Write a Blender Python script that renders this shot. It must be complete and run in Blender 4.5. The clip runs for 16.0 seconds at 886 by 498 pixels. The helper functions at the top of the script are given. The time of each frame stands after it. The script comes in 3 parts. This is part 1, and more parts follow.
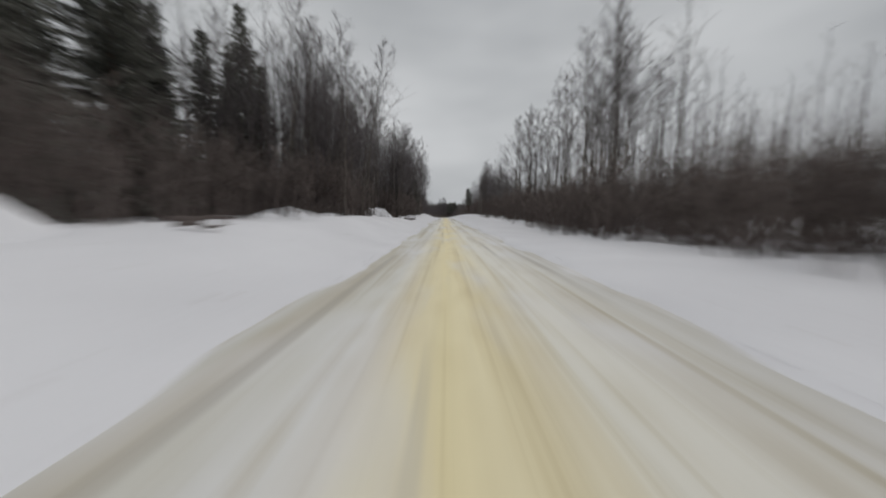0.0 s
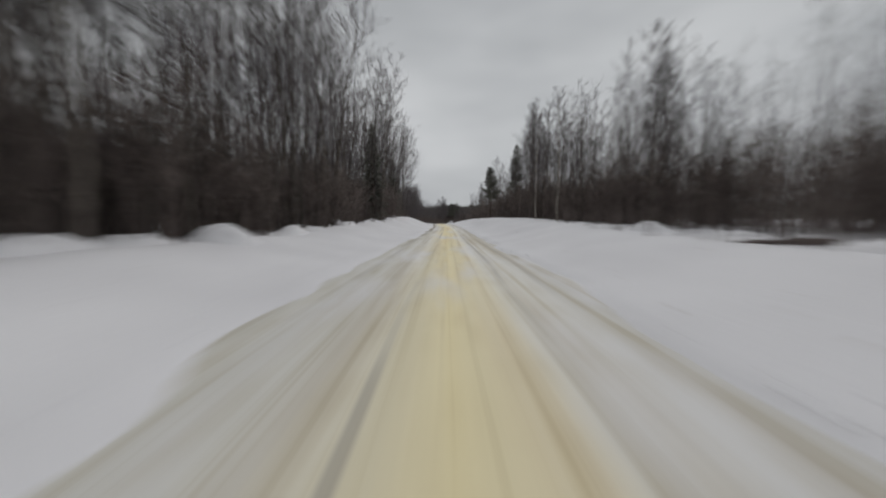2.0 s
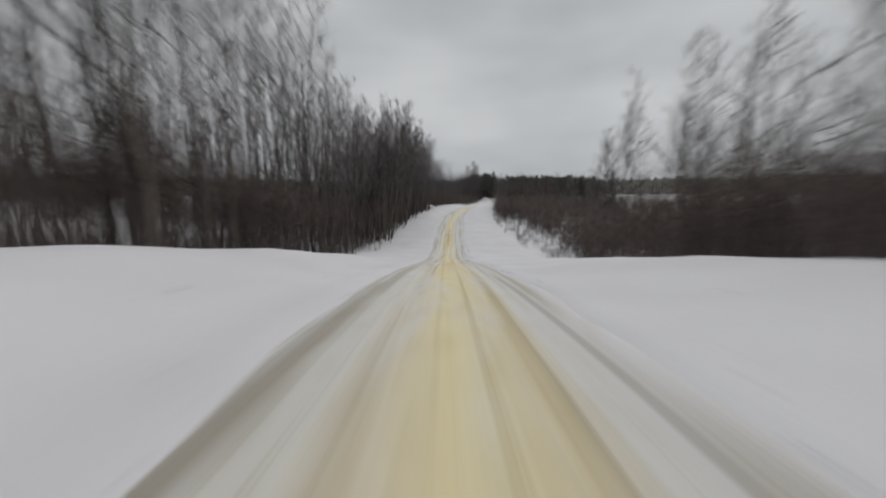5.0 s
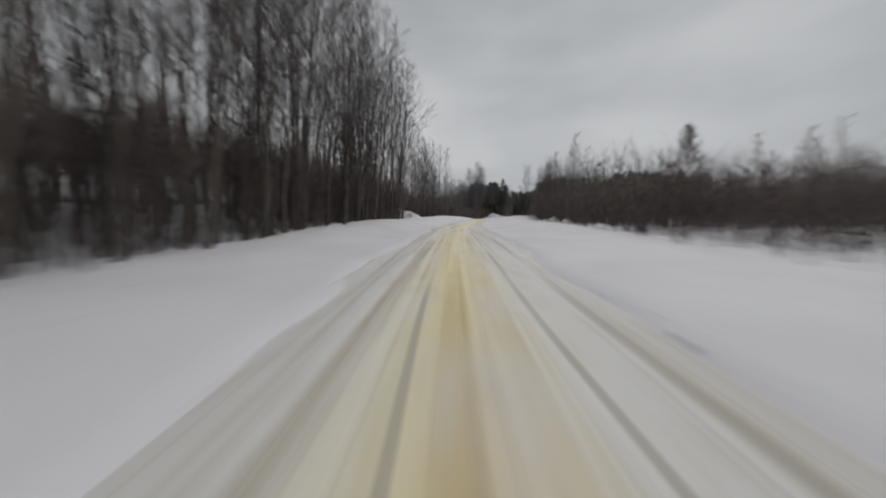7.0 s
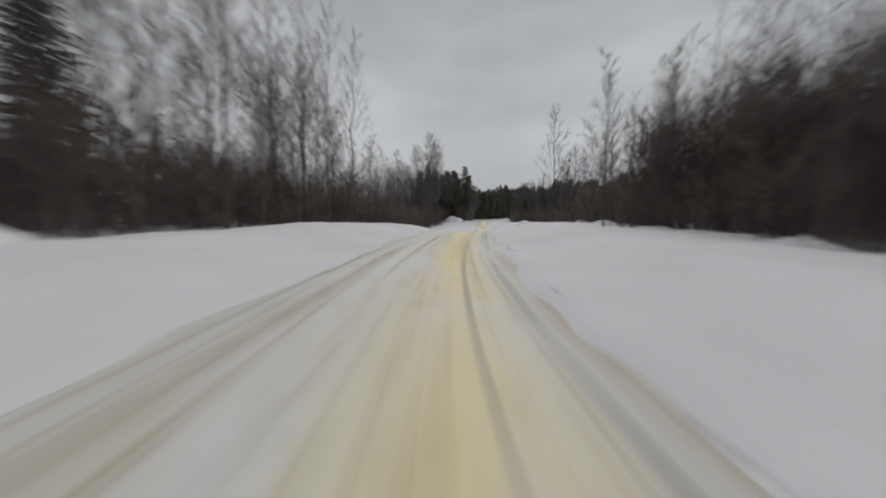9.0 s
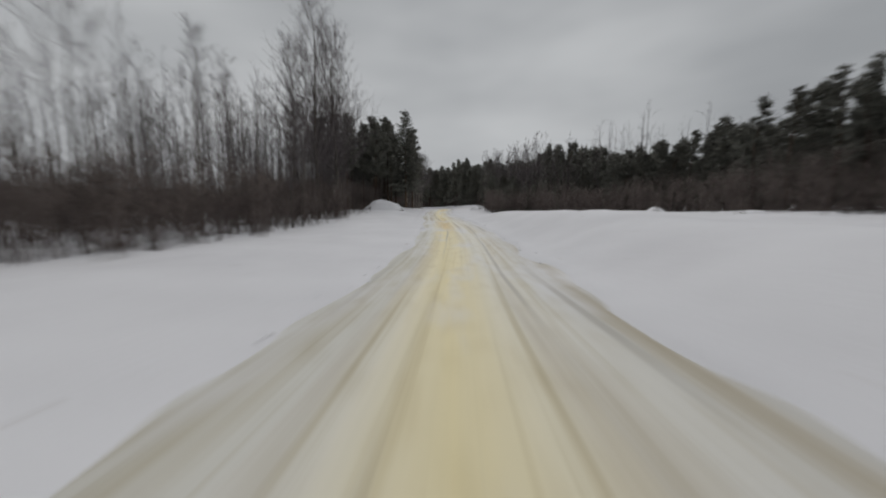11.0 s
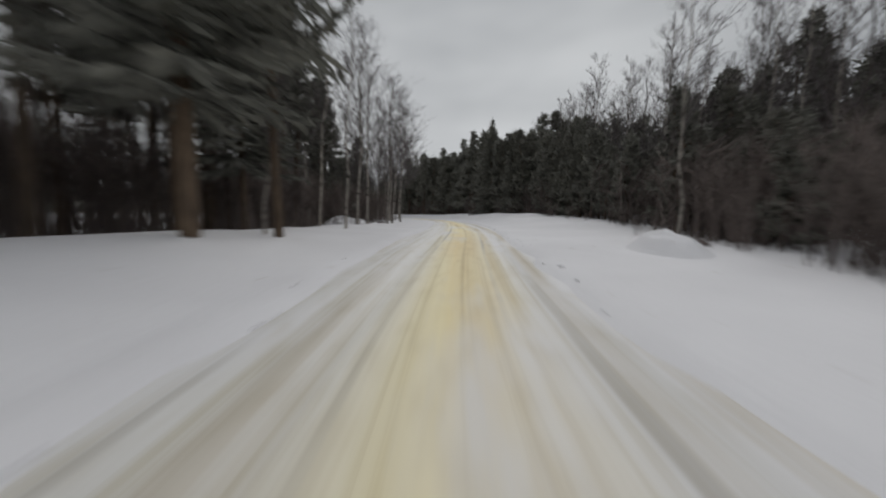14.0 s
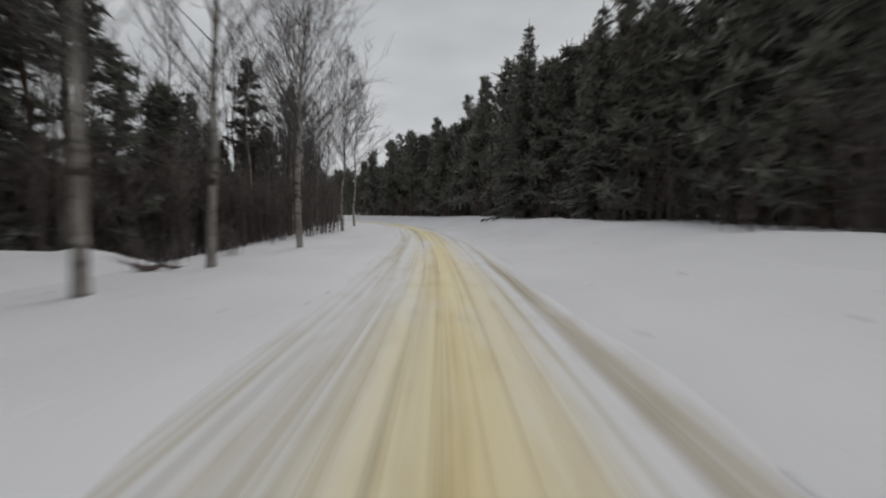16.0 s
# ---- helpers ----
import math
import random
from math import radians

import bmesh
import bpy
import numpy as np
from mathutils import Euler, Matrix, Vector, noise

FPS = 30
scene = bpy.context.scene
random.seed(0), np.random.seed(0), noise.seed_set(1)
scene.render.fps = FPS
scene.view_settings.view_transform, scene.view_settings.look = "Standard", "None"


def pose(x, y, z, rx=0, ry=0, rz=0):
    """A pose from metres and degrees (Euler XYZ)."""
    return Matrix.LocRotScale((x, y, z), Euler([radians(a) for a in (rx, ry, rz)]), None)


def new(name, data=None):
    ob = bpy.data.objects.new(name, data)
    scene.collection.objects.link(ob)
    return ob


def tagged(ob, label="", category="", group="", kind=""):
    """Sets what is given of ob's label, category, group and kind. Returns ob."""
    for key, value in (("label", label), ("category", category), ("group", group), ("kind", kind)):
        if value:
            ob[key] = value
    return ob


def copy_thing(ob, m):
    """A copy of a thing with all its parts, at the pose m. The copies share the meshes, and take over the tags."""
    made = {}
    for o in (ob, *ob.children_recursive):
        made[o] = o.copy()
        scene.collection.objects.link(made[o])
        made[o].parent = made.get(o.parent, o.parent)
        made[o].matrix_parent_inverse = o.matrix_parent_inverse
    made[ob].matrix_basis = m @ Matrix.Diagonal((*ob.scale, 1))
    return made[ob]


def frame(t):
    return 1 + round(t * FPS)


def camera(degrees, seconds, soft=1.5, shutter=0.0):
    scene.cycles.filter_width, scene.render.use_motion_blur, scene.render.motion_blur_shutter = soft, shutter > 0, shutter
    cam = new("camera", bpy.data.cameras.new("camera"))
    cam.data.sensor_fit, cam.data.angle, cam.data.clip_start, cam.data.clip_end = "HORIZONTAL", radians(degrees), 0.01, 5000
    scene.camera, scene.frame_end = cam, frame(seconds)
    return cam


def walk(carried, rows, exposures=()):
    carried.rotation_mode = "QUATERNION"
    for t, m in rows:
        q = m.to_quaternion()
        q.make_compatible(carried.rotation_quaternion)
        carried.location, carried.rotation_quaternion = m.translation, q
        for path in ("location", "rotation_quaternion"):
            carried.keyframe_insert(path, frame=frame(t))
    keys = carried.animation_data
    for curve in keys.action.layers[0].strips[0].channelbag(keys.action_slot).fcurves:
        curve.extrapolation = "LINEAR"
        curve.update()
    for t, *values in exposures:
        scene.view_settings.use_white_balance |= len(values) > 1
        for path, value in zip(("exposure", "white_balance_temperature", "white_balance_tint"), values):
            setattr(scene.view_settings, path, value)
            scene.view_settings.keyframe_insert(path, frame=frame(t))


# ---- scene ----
# The road is a line of headings by arc length; all places are (s along, u to the right, height).
HEADING = [(-60, 0.0), (0, 0.0), (84, 0.0), (87.5, -0.4), (99.9, -2.6), (112.2, -3.8), (124.5, -4.4), (136.6, -4.6), (148.7, -4.3), (160.6, -3.8), (172.4, -3.5),
           (184.1, -2.5), (195.5, 0.3), (206.7, 2.3), (217.5, 5.4), (228.1, 8.5), (238.4, 11.0), (248.3, 12.8), (257.7, 13.8), (266.6, 13.8), (275.1, 13.0), (283.2, 12.6),
           (287.0, 12.0), (290.8, 11.3), (294.4, 10.6), (297.9, 10.6), (301.3, 11.7), (304.6, 14.0), (307.9, 16.3), (311.1, 17.3), (314.2, 17.3), (317.3, 16.4), (320.4, 15.3),
           (323.3, 14.7), (326.1, 14.2), (328.8, 13.8), (340, 10), (355, 3), (370, -6), (395, -19), (430, -31), (700, -40)]
LEVEL = [(-60, 0), (118, 0), (126, -0.3), (134, -1.3), (144, -3.1), (152, -4.5), (158, -5.1), (166, -5.1), (188, -4.6), (198, -4.5), (212, -4.5), (222, -4.25), (234, -3.8), (243, -3.6), (252, -3.95),
         (262, -4.5), (272, -4.4), (280, -4.15), (291, -3.85), (304, -3.36), (312, -2.82), (320, -2.66), (330, -2.6), (345, -2.5), (700, -1.8)]
# the road's middle wanders beside the line that the car keeps to
MIDDLE = [(-60, 0.45), (30, 0.4), (50, 0.05), (70, 0.15), (82, 0.25), (112, 0.25), (130, 0.1), (160, 0.1), (190, 0.4), (200, 0), (210, -0.4), (227, -0.8), (250, -0.2), (265, 0.4), (275, 0.9),
          (283, 0.7), (291, 0.2), (298, 0), (305, -0.3), (318, 0), (700, 0)]
HALF_WIDTH = [(-60, 2.2), (0, 2.2), (20, 2.0), (40, 1.85), (50, 2.15), (65, 1.9), (80, 1.6), (95, 1.5), (110, 1.4), (160, 1.5), (185, 1.9), (198, 1.75), (208, 2.2), (220, 2.0),
              (265, 1.9), (290, 1.9), (300, 1.6), (320, 1.5), (335, 1.35), (700, 1.4)]
S0, S1 = -60.0, 700.0
GRID = np.arange(S0, S1 + 0.5, 0.5)


def smooth_table(rows, x, width=9.0):
    """Straight interpolation of a table, averaged over a window."""
    a = np.array(rows, float)
    acc = 0
    offs = np.linspace(-width, width, 13)
    for o in offs:
        acc = acc + np.interp(np.asarray(x) + o, a[:, 0], a[:, 1])
    return acc / len(offs)


HEAD = np.radians(smooth_table(HEADING, GRID, 4.0))
LX = np.concatenate([[0], np.cumsum(np.sin(HEAD[:-1]) * 0.5)])
LY = np.concatenate([[0], np.cumsum(np.cos(HEAD[:-1]) * 0.5)])
LX -= np.interp(0, GRID, LX)
LY -= np.interp(0, GRID, LY)
LZ = smooth_table(LEVEL, GRID, 6.0)
MID = smooth_table(MIDDLE, GRID, 8.0)
HALF = smooth_table(HALF_WIDTH, GRID, 5.0)


def on_line(s, u=0.0):
    """World x, y and heading of the place s along the road and u to its right."""
    h = np.interp(s, GRID, HEAD)
    return np.interp(s, GRID, LX) + u * np.cos(h), np.interp(s, GRID, LY) - u * np.sin(h), h


# ---- camera ----
EYE = 1.25
cam = camera(105, 16.0, soft=1.9, shutter=0.7)
# seconds, s along the line, heading to the right, pitch upwards, roll
ROWS = [
    (0.0, 0.0, 0.17, -5.91, 0), (0.5, 12.5, 0.12, -5.15, 0), (1.0, 25.0, -0.13, -5.32, 0), (1.5, 37.5, 0.08, -5.92, 0), (2.0, 50.0, 0.15, -5.37, 0),
    (2.5, 62.5, -0.03, -4.98, 0), (3.0, 75.0, 0.04, -5.96, 2.5), (3.5, 87.5, -0.40, -5.53, -2), (4.0, 99.9, -2.57, -7.14, -1.0), (4.5, 112.2, -3.80, -7.6, 0),
    (5.0, 124.5, -4.42, -9.4, 0), (5.5, 136.6, -4.58, -14.2, 0), (6.0, 148.7, -4.35, -12.4, 0), (6.5, 160.6, -3.75, -6.70, 0), (7.0, 172.4, -3.49, -5.02, 0),
    (7.5, 184.1, -2.49, -4.78, 0), (8.0, 195.5, 0.31, -4.72, 0), (8.5, 206.7, 2.34, -5.58, 0), (9.0, 217.5, 5.38, -4.41, 0), (9.5, 228.1, 8.50, -5.08, 0),
    (10.0, 238.4, 10.99, -5.60, 0), (10.5, 248.3, 12.79, -5.80, 0), (11.0, 257.7, 13.79, -6.37, 0), (11.5, 266.6, 13.85, -6.74, 0), (12.0, 275.1, 12.99, -6.42, 0),
    (12.5, 283.2, 12.56, -7.38, 0), (12.75, 287.0, 12.00, -6.45, 0), (13.0, 290.8, 11.30, -6.20, 0), (13.25, 294.4, 10.64, -5.49, 0), (13.5, 297.9, 10.60, -4.59, 0),
    (13.75, 301.3, 11.66, -5.27, 0), (14.0, 304.6, 13.97, -5.36, -0.5), (14.25, 307.9, 16.28, -6.00, -1.0), (14.5, 311.1, 17.34, -6.59, -1.3), (14.75, 314.2, 17.34, -7.04, -0.7),
    (15.0, 317.3, 16.38, -7.29, 0), (15.25, 320.4, 15.28, -5.37, 0), (15.5, 323.3, 14.66, -6.01, 0), (15.75, 326.1, 14.19, -5.78, 0), (16.0, 328.8, 13.80, -5.63, 0)]


def seat(s, head, pitch, roll):
    x, y, _ = on_line(s)
    return pose(x, y, np.interp(s, GRID, LZ) + EYE, 90 + pitch, 0, 0.57 - head) @ pose(0, 0, 0, 0, 0, -roll)


PATH = [(r[0], seat(*r[1:])) for r in ROWS]
walk(cam, PATH, exposures=[(0, -0.06), (5, -0.08), (7.5, -0.13), (10, -0.18), (12, -0.26), (13, -0.15), (14.2, 0.0), (16, 0.06)])

# ---- light: an overcast winter day ----
world = bpy.data.worlds.new("overcast_sky")
scene.world = world
world.use_nodes = True
wn, wl = world.node_tree.nodes, world.node_tree.links
wn.clear()
sky = wn.new("ShaderNodeTexSky")
sky.sky_type, sky.sun_disc, sky.sun_elevation, sky.sun_rotation = "NISHITA", False, radians(24), radians(200)
sky.air_density, sky.dust_density = 1.0, 4.0
grey = wn.new("ShaderNodeHueSaturation")
grey.inputs["Saturation"].default_value = 0.12
wl.new(sky.outputs[0], grey.inputs["Color"])
coord = wn.new("ShaderNodeTexCoord")
flat = wn.new("ShaderNodeMapping")
flat.inputs["Scale"].default_value = (1.0, 1.0, 2.6)
wl.new(coord.outputs["Generated"], flat.inputs["Vector"])
cloud = wn.new("ShaderNodeTexNoise")
cloud.inputs["Scale"].default_value, cloud.inputs["Detail"].default_value, cloud.inputs["Roughness"].default_value = 1.7, 3, 0.45
wl.new(flat.outputs[0], cloud.inputs["Vector"])
ramp = wn.new("ShaderNodeValToRGB")
ramp.color_ramp.elements[0].position, ramp.color_ramp.elements[0].color = 0.32, (2.95, 3.08, 3.23, 1)
ramp.color_ramp.elements[1].position, ramp.color_ramp.elements[1].color = 0.72, (4.85, 4.98, 5.1, 1)
wl.new(cloud.outputs["Fac"], ramp.inputs[0])
mix = wn.new("ShaderNodeMixRGB")
mix.inputs[0].default_value = 0.96
wl.new(grey.outputs[0], mix.inputs[1])
wl.new(ramp.outputs[0], mix.inputs[2])
back = wn.new("ShaderNodeBackground")
back.inputs["Strength"].default_value = 0.12
wl.new(mix.outputs[0], back.inputs["Color"])
wo = wn.new("ShaderNodeOutputWorld")
wl.new(back.outputs[0], wo.inputs["Surface"])
sun_data = bpy.data.lights.new("sun", "SUN")
sun_data.energy, sun_data.angle, sun_data.color = 0.85, radians(40), (1.0, 0.97, 0.93)
sun = new("sun", sun_data)
sun.matrix_world = pose(0, 0, 60, 50, 0, 160)


# ---- materials ----
def material(name, build, rough=0.9):
    m = bpy.data.materials.new(name)
    m.use_nodes = True
    n, l = m.node_tree.nodes, m.node_tree.links
    bsdf = n["Principled BSDF"]
    bsdf.inputs["Roughness"].default_value = rough
    bsdf.inputs["Specular IOR Level"].default_value = 0.25
    build(n, l, bsdf)
    return m


def noise_node(n, l, scale, detail=4, stretch=None, source="Object"):
    tc = n.new("ShaderNodeTexCoord")
    tex = n.new("ShaderNodeTexNoise")
    tex.inputs["Scale"].default_value, tex.inputs["Detail"].default_value = scale, detail
    mp = n.new("ShaderNodeMapping")
    mp.inputs["Scale"].default_value = stretch or (1, 1, 1)
    l.new(tc.outputs[source], mp.inputs["Vector"])
    l.new(mp.outputs[0], tex.inputs["Vector"])
    return tex.outputs["Fac"]


def ramp_node(n, l, fac, stops):
    r = n.new("ShaderNodeValToRGB")
    e = r.color_ramp.elements
    while len(e) < len(stops):
        e.new(0.5)
    for k, (p, c) in zip(e, stops):
        k.position, k.color = p, (*c, 1)
    l.new(fac, r.inputs[0])
    return r.outputs[0]


def mix_node(n, l, a, b, fac, mode="MIX"):
    m = n.new("ShaderNodeMixRGB")
    m.blend_type = mode
    for sock, v in ((m.inputs[0], fac), (m.inputs[1], a), (m.inputs[2], b)):
        if isinstance(v, (int, float)):
            sock.default_value = v
        elif isinstance(v, tuple):
            sock.default_value = (*v, 1)
        else:
            l.new(v, sock)
    return m.outputs[0]


def bump(n, l, bsdf, height, strength, distance):
    b = n.new("ShaderNodeBump")
    b.inputs["Strength"].default_value, b.inputs["Distance"].default_value = strength, distance
    l.new(height, b.inputs["Height"])
    l.new(b.outputs[0], bsdf.inputs["Normal"])


def snow_build(n, l, bsdf):
    big = noise_node(n, l, 0.35, 5)
    fine = noise_node(n, l, 9.0, 6)
    col = ramp_node(n, l, big, [(0.3, (0.80, 0.792, 0.815)), (0.7, (0.875, 0.868, 0.89))])
    bits = ramp_node(n, l, noise_node(n, l, 3.2, 8), [(0.69, (1, 1, 1)), (0.80, (0.5, 0.44, 0.37))])
    l.new(mix_node(n, l, col, bits, 1.0, "MULTIPLY"), bsdf.inputs["Base Color"])
    bsdf.inputs["Specular IOR Level"].default_value = 0.1
    bump(n, l, bsdf, fine, 0.35, 0.04)


def road_build(n, l, bsdf):
    # the UV map runs in metres: x across the road, y along it
    streak = noise_node(n, l, 1.0, 5, (4.2, 0.05, 1), "UV")
    broad = noise_node(n, l, 1.0, 4, (1.3, 0.05, 1), "UV")
    patch = noise_node(n, l, 1.0, 6, (0.8, 0.22, 1), "UV")
    crumb = noise_node(n, l, 1.0, 7, (3.0, 1.6, 1), "UV")
    tc = n.new("ShaderNodeTexCoord")
    sep = n.new("ShaderNodeSeparateXYZ")
    l.new(tc.outputs["UV"], sep.inputs[0])
    # the bands across the road shift a little from place to place
    sway = n.new("ShaderNodeMath")
    sway.operation = "MULTIPLY_ADD"
    l.new(patch, sway.inputs[0])
    sway.inputs[1].default_value = 0.9
    l.new(sep.outputs["X"], sway.inputs[2])
    mr = n.new("ShaderNodeMapRange")
    mr.inputs["From Min"].default_value, mr.inputs["From Max"].default_value = -2.95, 3.85
    l.new(sway.outputs[0], mr.inputs["Value"])
    # grey slush along the edges, clean snow beyond
    white = (0.84, 0.833, 0.85)
    across = ramp_node(n, l, mr.outputs[0], [(0.0, white), (0.10, white), (0.165, (0.64, 0.62, 0.54)), (0.24, (0.71, 0.69, 0.61)), (0.33, (0.81, 0.79, 0.72)), (0.50, (0.85, 0.82, 0.72)),
                                             (0.65, (0.82, 0.79, 0.70)), (0.74, (0.71, 0.69, 0.63)), (0.82, (0.60, 0.58, 0.53)), (0.89, white), (1.0, white)])
    # how dirty the sides of the road are, from stretch to stretch
    along = n.new("ShaderNodeMapRange")
    along.inputs["From Min"].default_value, along.inputs["From Max"].default_value = 0, 400
    l.new(sep.outputs["Y"], along.inputs["Value"])
    clean = ramp_node(n, l, along.outputs[0], [(0.0, (0.15,) * 3), (0.16, (0.25,) * 3), (0.30, (0.2,) * 3), (0.42, (0.6,) * 3), (0.52, (0.3,) * 3), (0.66, (0.1,) * 3), (0.72, (0.3,) * 3), (0.78, (0.6,) * 3), (0.83, (0.8,) * 3)])
    side = ramp_node(n, l, mr.outputs[0], [(0.28, (1, 1, 1)), (0.42, (0, 0, 0)), (0.58, (0, 0, 0)), (0.70, (1, 1, 1))])
    swept = mix_node(n, l, clean, side, 1.0, "MULTIPLY")
    across = mix_node(n, l, across, white, swept)
    # brown dirt smeared along the wheel lines, here and there
    smear = ramp_node(n, l, noise_node(n, l, 1.0, 5, (1.15, 0.045, 1.0), "UV"), [(0.52, (0, 0, 0)), (0.64, (0.65,) * 3)])
    inside = ramp_node(n, l, mr.outputs[0], [(0.13, (0, 0, 0)), (0.19, (1, 1, 1)), (0.80, (1, 1, 1)), (0.86, (0, 0, 0))])
    across = mix_node(n, l, across, (0.55, 0.49, 0.385), mix_node(n, l, smear, inside, 1.0, "MULTIPLY"))
    # a band of brown slush along the edge before the crest
    where = ramp_node(n, l, along.outputs[0], [(0.15, (0, 0, 0)), (0.185, (0.5,) * 3), (0.205, (0.9,) * 3), (0.30, (0.9,) * 3), (0.34, (0, 0, 0))])
    band = ramp_node(n, l, mr.outputs[0], [(0.12, (0, 0, 0)), (0.165, (1, 1, 1)), (0.19, (1, 1, 1)), (0.235, (0, 0, 0)), (0.72, (0, 0, 0)), (0.80, (0.3,) * 3), (0.86, (0, 0, 0))])
    across = mix_node(n, l, across, (0.25, 0.20, 0.135), mix_node(n, l, where, band, 1.0, "MULTIPLY"))
    # headlight glow painted yellow over sanded snow, on the line that cars keep to, deeper in patches
    lane = n.new("ShaderNodeUVMap")
    lane.uv_map = "lane"
    off_lane = n.new("ShaderNodeSeparateXYZ")
    l.new(lane.outputs[0], off_lane.inputs[0])
    shift = n.new("ShaderNodeMath")
    shift.operation = "MULTIPLY_ADD"
    l.new(broad, shift.inputs[0])
    shift.inputs[1].default_value = 0.7
    l.new(off_lane.outputs["X"], shift.inputs[2])
    lr = n.new("ShaderNodeMapRange")
    lr.inputs["From Min"].default_value, lr.inputs["From Max"].default_value = -1.65, 2.35
    l.new(shift.outputs[0], lr.inputs["Value"])
    headlight_glow = ramp_node(n, l, lr.outputs[0], [(0.28, (0, 0, 0)), (0.41, (0.6,) * 3), (0.51, (1, 1, 1)), (0.61, (0.75,) * 3), (0.76, (0, 0, 0))])
    heap = ramp_node(n, l, noise_node(n, l, 1.0, 5, (0.45, 0.055, 1), "UV"), [(0.50, (0, 0, 0)), (0.66, (0.7,) * 3)])
    across = mix_node(n, l, across, mix_node(n, l, (0.92, 0.81, 0.50), (0.80, 0.61, 0.30), heap), headlight_glow)
    c = mix_node(n, l, across, ramp_node(n, l, streak, [(0.33, (0.80, 0.76, 0.66)), (0.47, (1, 1, 1)), (0.7, (1.05, 1.05, 1.06))]), 0.85, "MULTIPLY")
    c = mix_node(n, l, c, ramp_node(n, l, broad, [(0.34, (0.76, 0.70, 0.58)), (0.46, (1, 1, 1))]), 0.7, "MULTIPLY")
    c = mix_node(n, l, c, white, ramp_node(n, l, patch, [(0.5, (0, 0, 0)), (0.7, (0.75, 0.75, 0.75))]))
    c = mix_node(n, l, c, ramp_node(n, l, crumb, [(0.3, (0.86, 0.83, 0.76)), (0.5, (1, 1, 1))]), 0.6, "MULTIPLY")
    # dark wet lines pressed by tyres, wandering a little and fading in and out
    wander = noise_node(n, l, 1.0, 3, (0.0, 0.035, 1), "UV")
    drift = n.new("ShaderNodeMath")
    drift.operation = "MULTIPLY_ADD"
    l.new(wander, drift.inputs[0])
    drift.inputs[1].default_value = 0.9
    l.new(sep.outputs["X"], drift.inputs[2])
    fade = noise_node(n, l, 1.0, 4, (0.5, 0.09, 1), "UV")
    for at, width, depth, lo in ((-0.15, 0.08, 0.6, 0.46), (1.5, 0.08, 0.6, 0.46), (-1.55, 0.12, 0.45, 0.46), (2.25, 0.13, 0.6, 0.43)):
        gap = n.new("ShaderNodeMath")
        gap.operation = "SUBTRACT"
        l.new(drift.outputs[0], gap.inputs[0])
        gap.inputs[1].default_value = at
        off = n.new("ShaderNodeMath")
        off.operation = "ABSOLUTE"
        l.new(gap.outputs[0], off.inputs[0])
        near = n.new("ShaderNodeMapRange")
        near.interpolation_type = "SMOOTHSTEP"
        near.inputs["From Min"].default_value, near.inputs["From Max"].default_value = width, width * 0.25
        l.new(off.outputs[0], near.inputs["Value"])
        seen = mix_node(n, l, near.outputs[0], ramp_node(n, l, fade, [(lo, (0, 0, 0)), (lo + 0.13, (depth, depth, depth))]), 1.0, "MULTIPLY")
        c = mix_node(n, l, c, (0.42, 0.39, 0.34), seen)
    l.new(c, bsdf.inputs["Base Color"])
    bsdf.inputs["Roughness"].default_value = 0.65
    bump(n, l, bsdf, crumb, 0.4, 0.03)


def bark(dark, light, band=None):
    def build(n, l, bsdf):
        f = noise_node(n, l, 6.0, 5, (1, 1, 0.35))
        c = ramp_node(n, l, f, [(0.3, dark), (0.7, light)])
        if band:
            c = mix_node(n, l, c, band, ramp_node(n, l, noise_node(n, l, 2.2, 6, (1, 1, 1.6)), [(0.52, (0, 0, 0)), (0.66, (1, 1, 1))]))
        info, stem = n.new("ShaderNodeObjectInfo"), n.new("ShaderNodeNewGeometry")
        c = mix_node(n, l, c, ramp_node(n, l, info.outputs["Random"], [(0, (0.65, 0.65, 0.65)), (0.75, (1.1, 1.07, 1.04)), (1, (1.5, 1.46, 1.4))]), 1.0, "MULTIPLY")
        c = mix_node(n, l, c, ramp_node(n, l, stem.outputs["Random Per Island"], [(0, (0.7, 0.7, 0.7)), (1, (1.45, 1.42, 1.38))]), 1.0, "MULTIPLY")
        l.new(c, bsdf.inputs["Base Color"])
        bump(n, l, bsdf, f, 0.5, 0.02)
    return build


def twig_build(dark, light):
    def build(n, l, bsdf):
        g = n.new("ShaderNodeNewGeometry")
        l.new(ramp_node(n, l, g.outputs["Random Per Island"], [(0, dark), (1, light)]), bsdf.inputs["Base Color"])
    return build


SNOW = material("snow", snow_build)
ROAD = material("packed_snow_road", road_build)
ASPEN = material("aspen_bark", bark((0.055, 0.05, 0.046), (0.15, 0.138, 0.126)))
BIRCH = material("birch_bark", bark((0.17, 0.16, 0.148), (0.40, 0.38, 0.355), (0.05, 0.045, 0.04)))
TWIG = material("twigs", twig_build((0.078, 0.067, 0.069), (0.175, 0.155, 0.156)))
SHRUB = material("shrub_stems", twig_build((0.085, 0.069, 0.063), (0.205, 0.168, 0.154)))
NEEDLE = material("spruce_needles", twig_build((0.094, 0.094, 0.082), (0.21, 0.21, 0.182)))
PINE_NEEDLE = material("pine_needles", twig_build((0.108, 0.107, 0.093), (0.24, 0.238, 0.205)))
CONIFER_BARK = material("conifer_bark", bark((0.05, 0.038, 0.03), (0.12, 0.09, 0.065)))


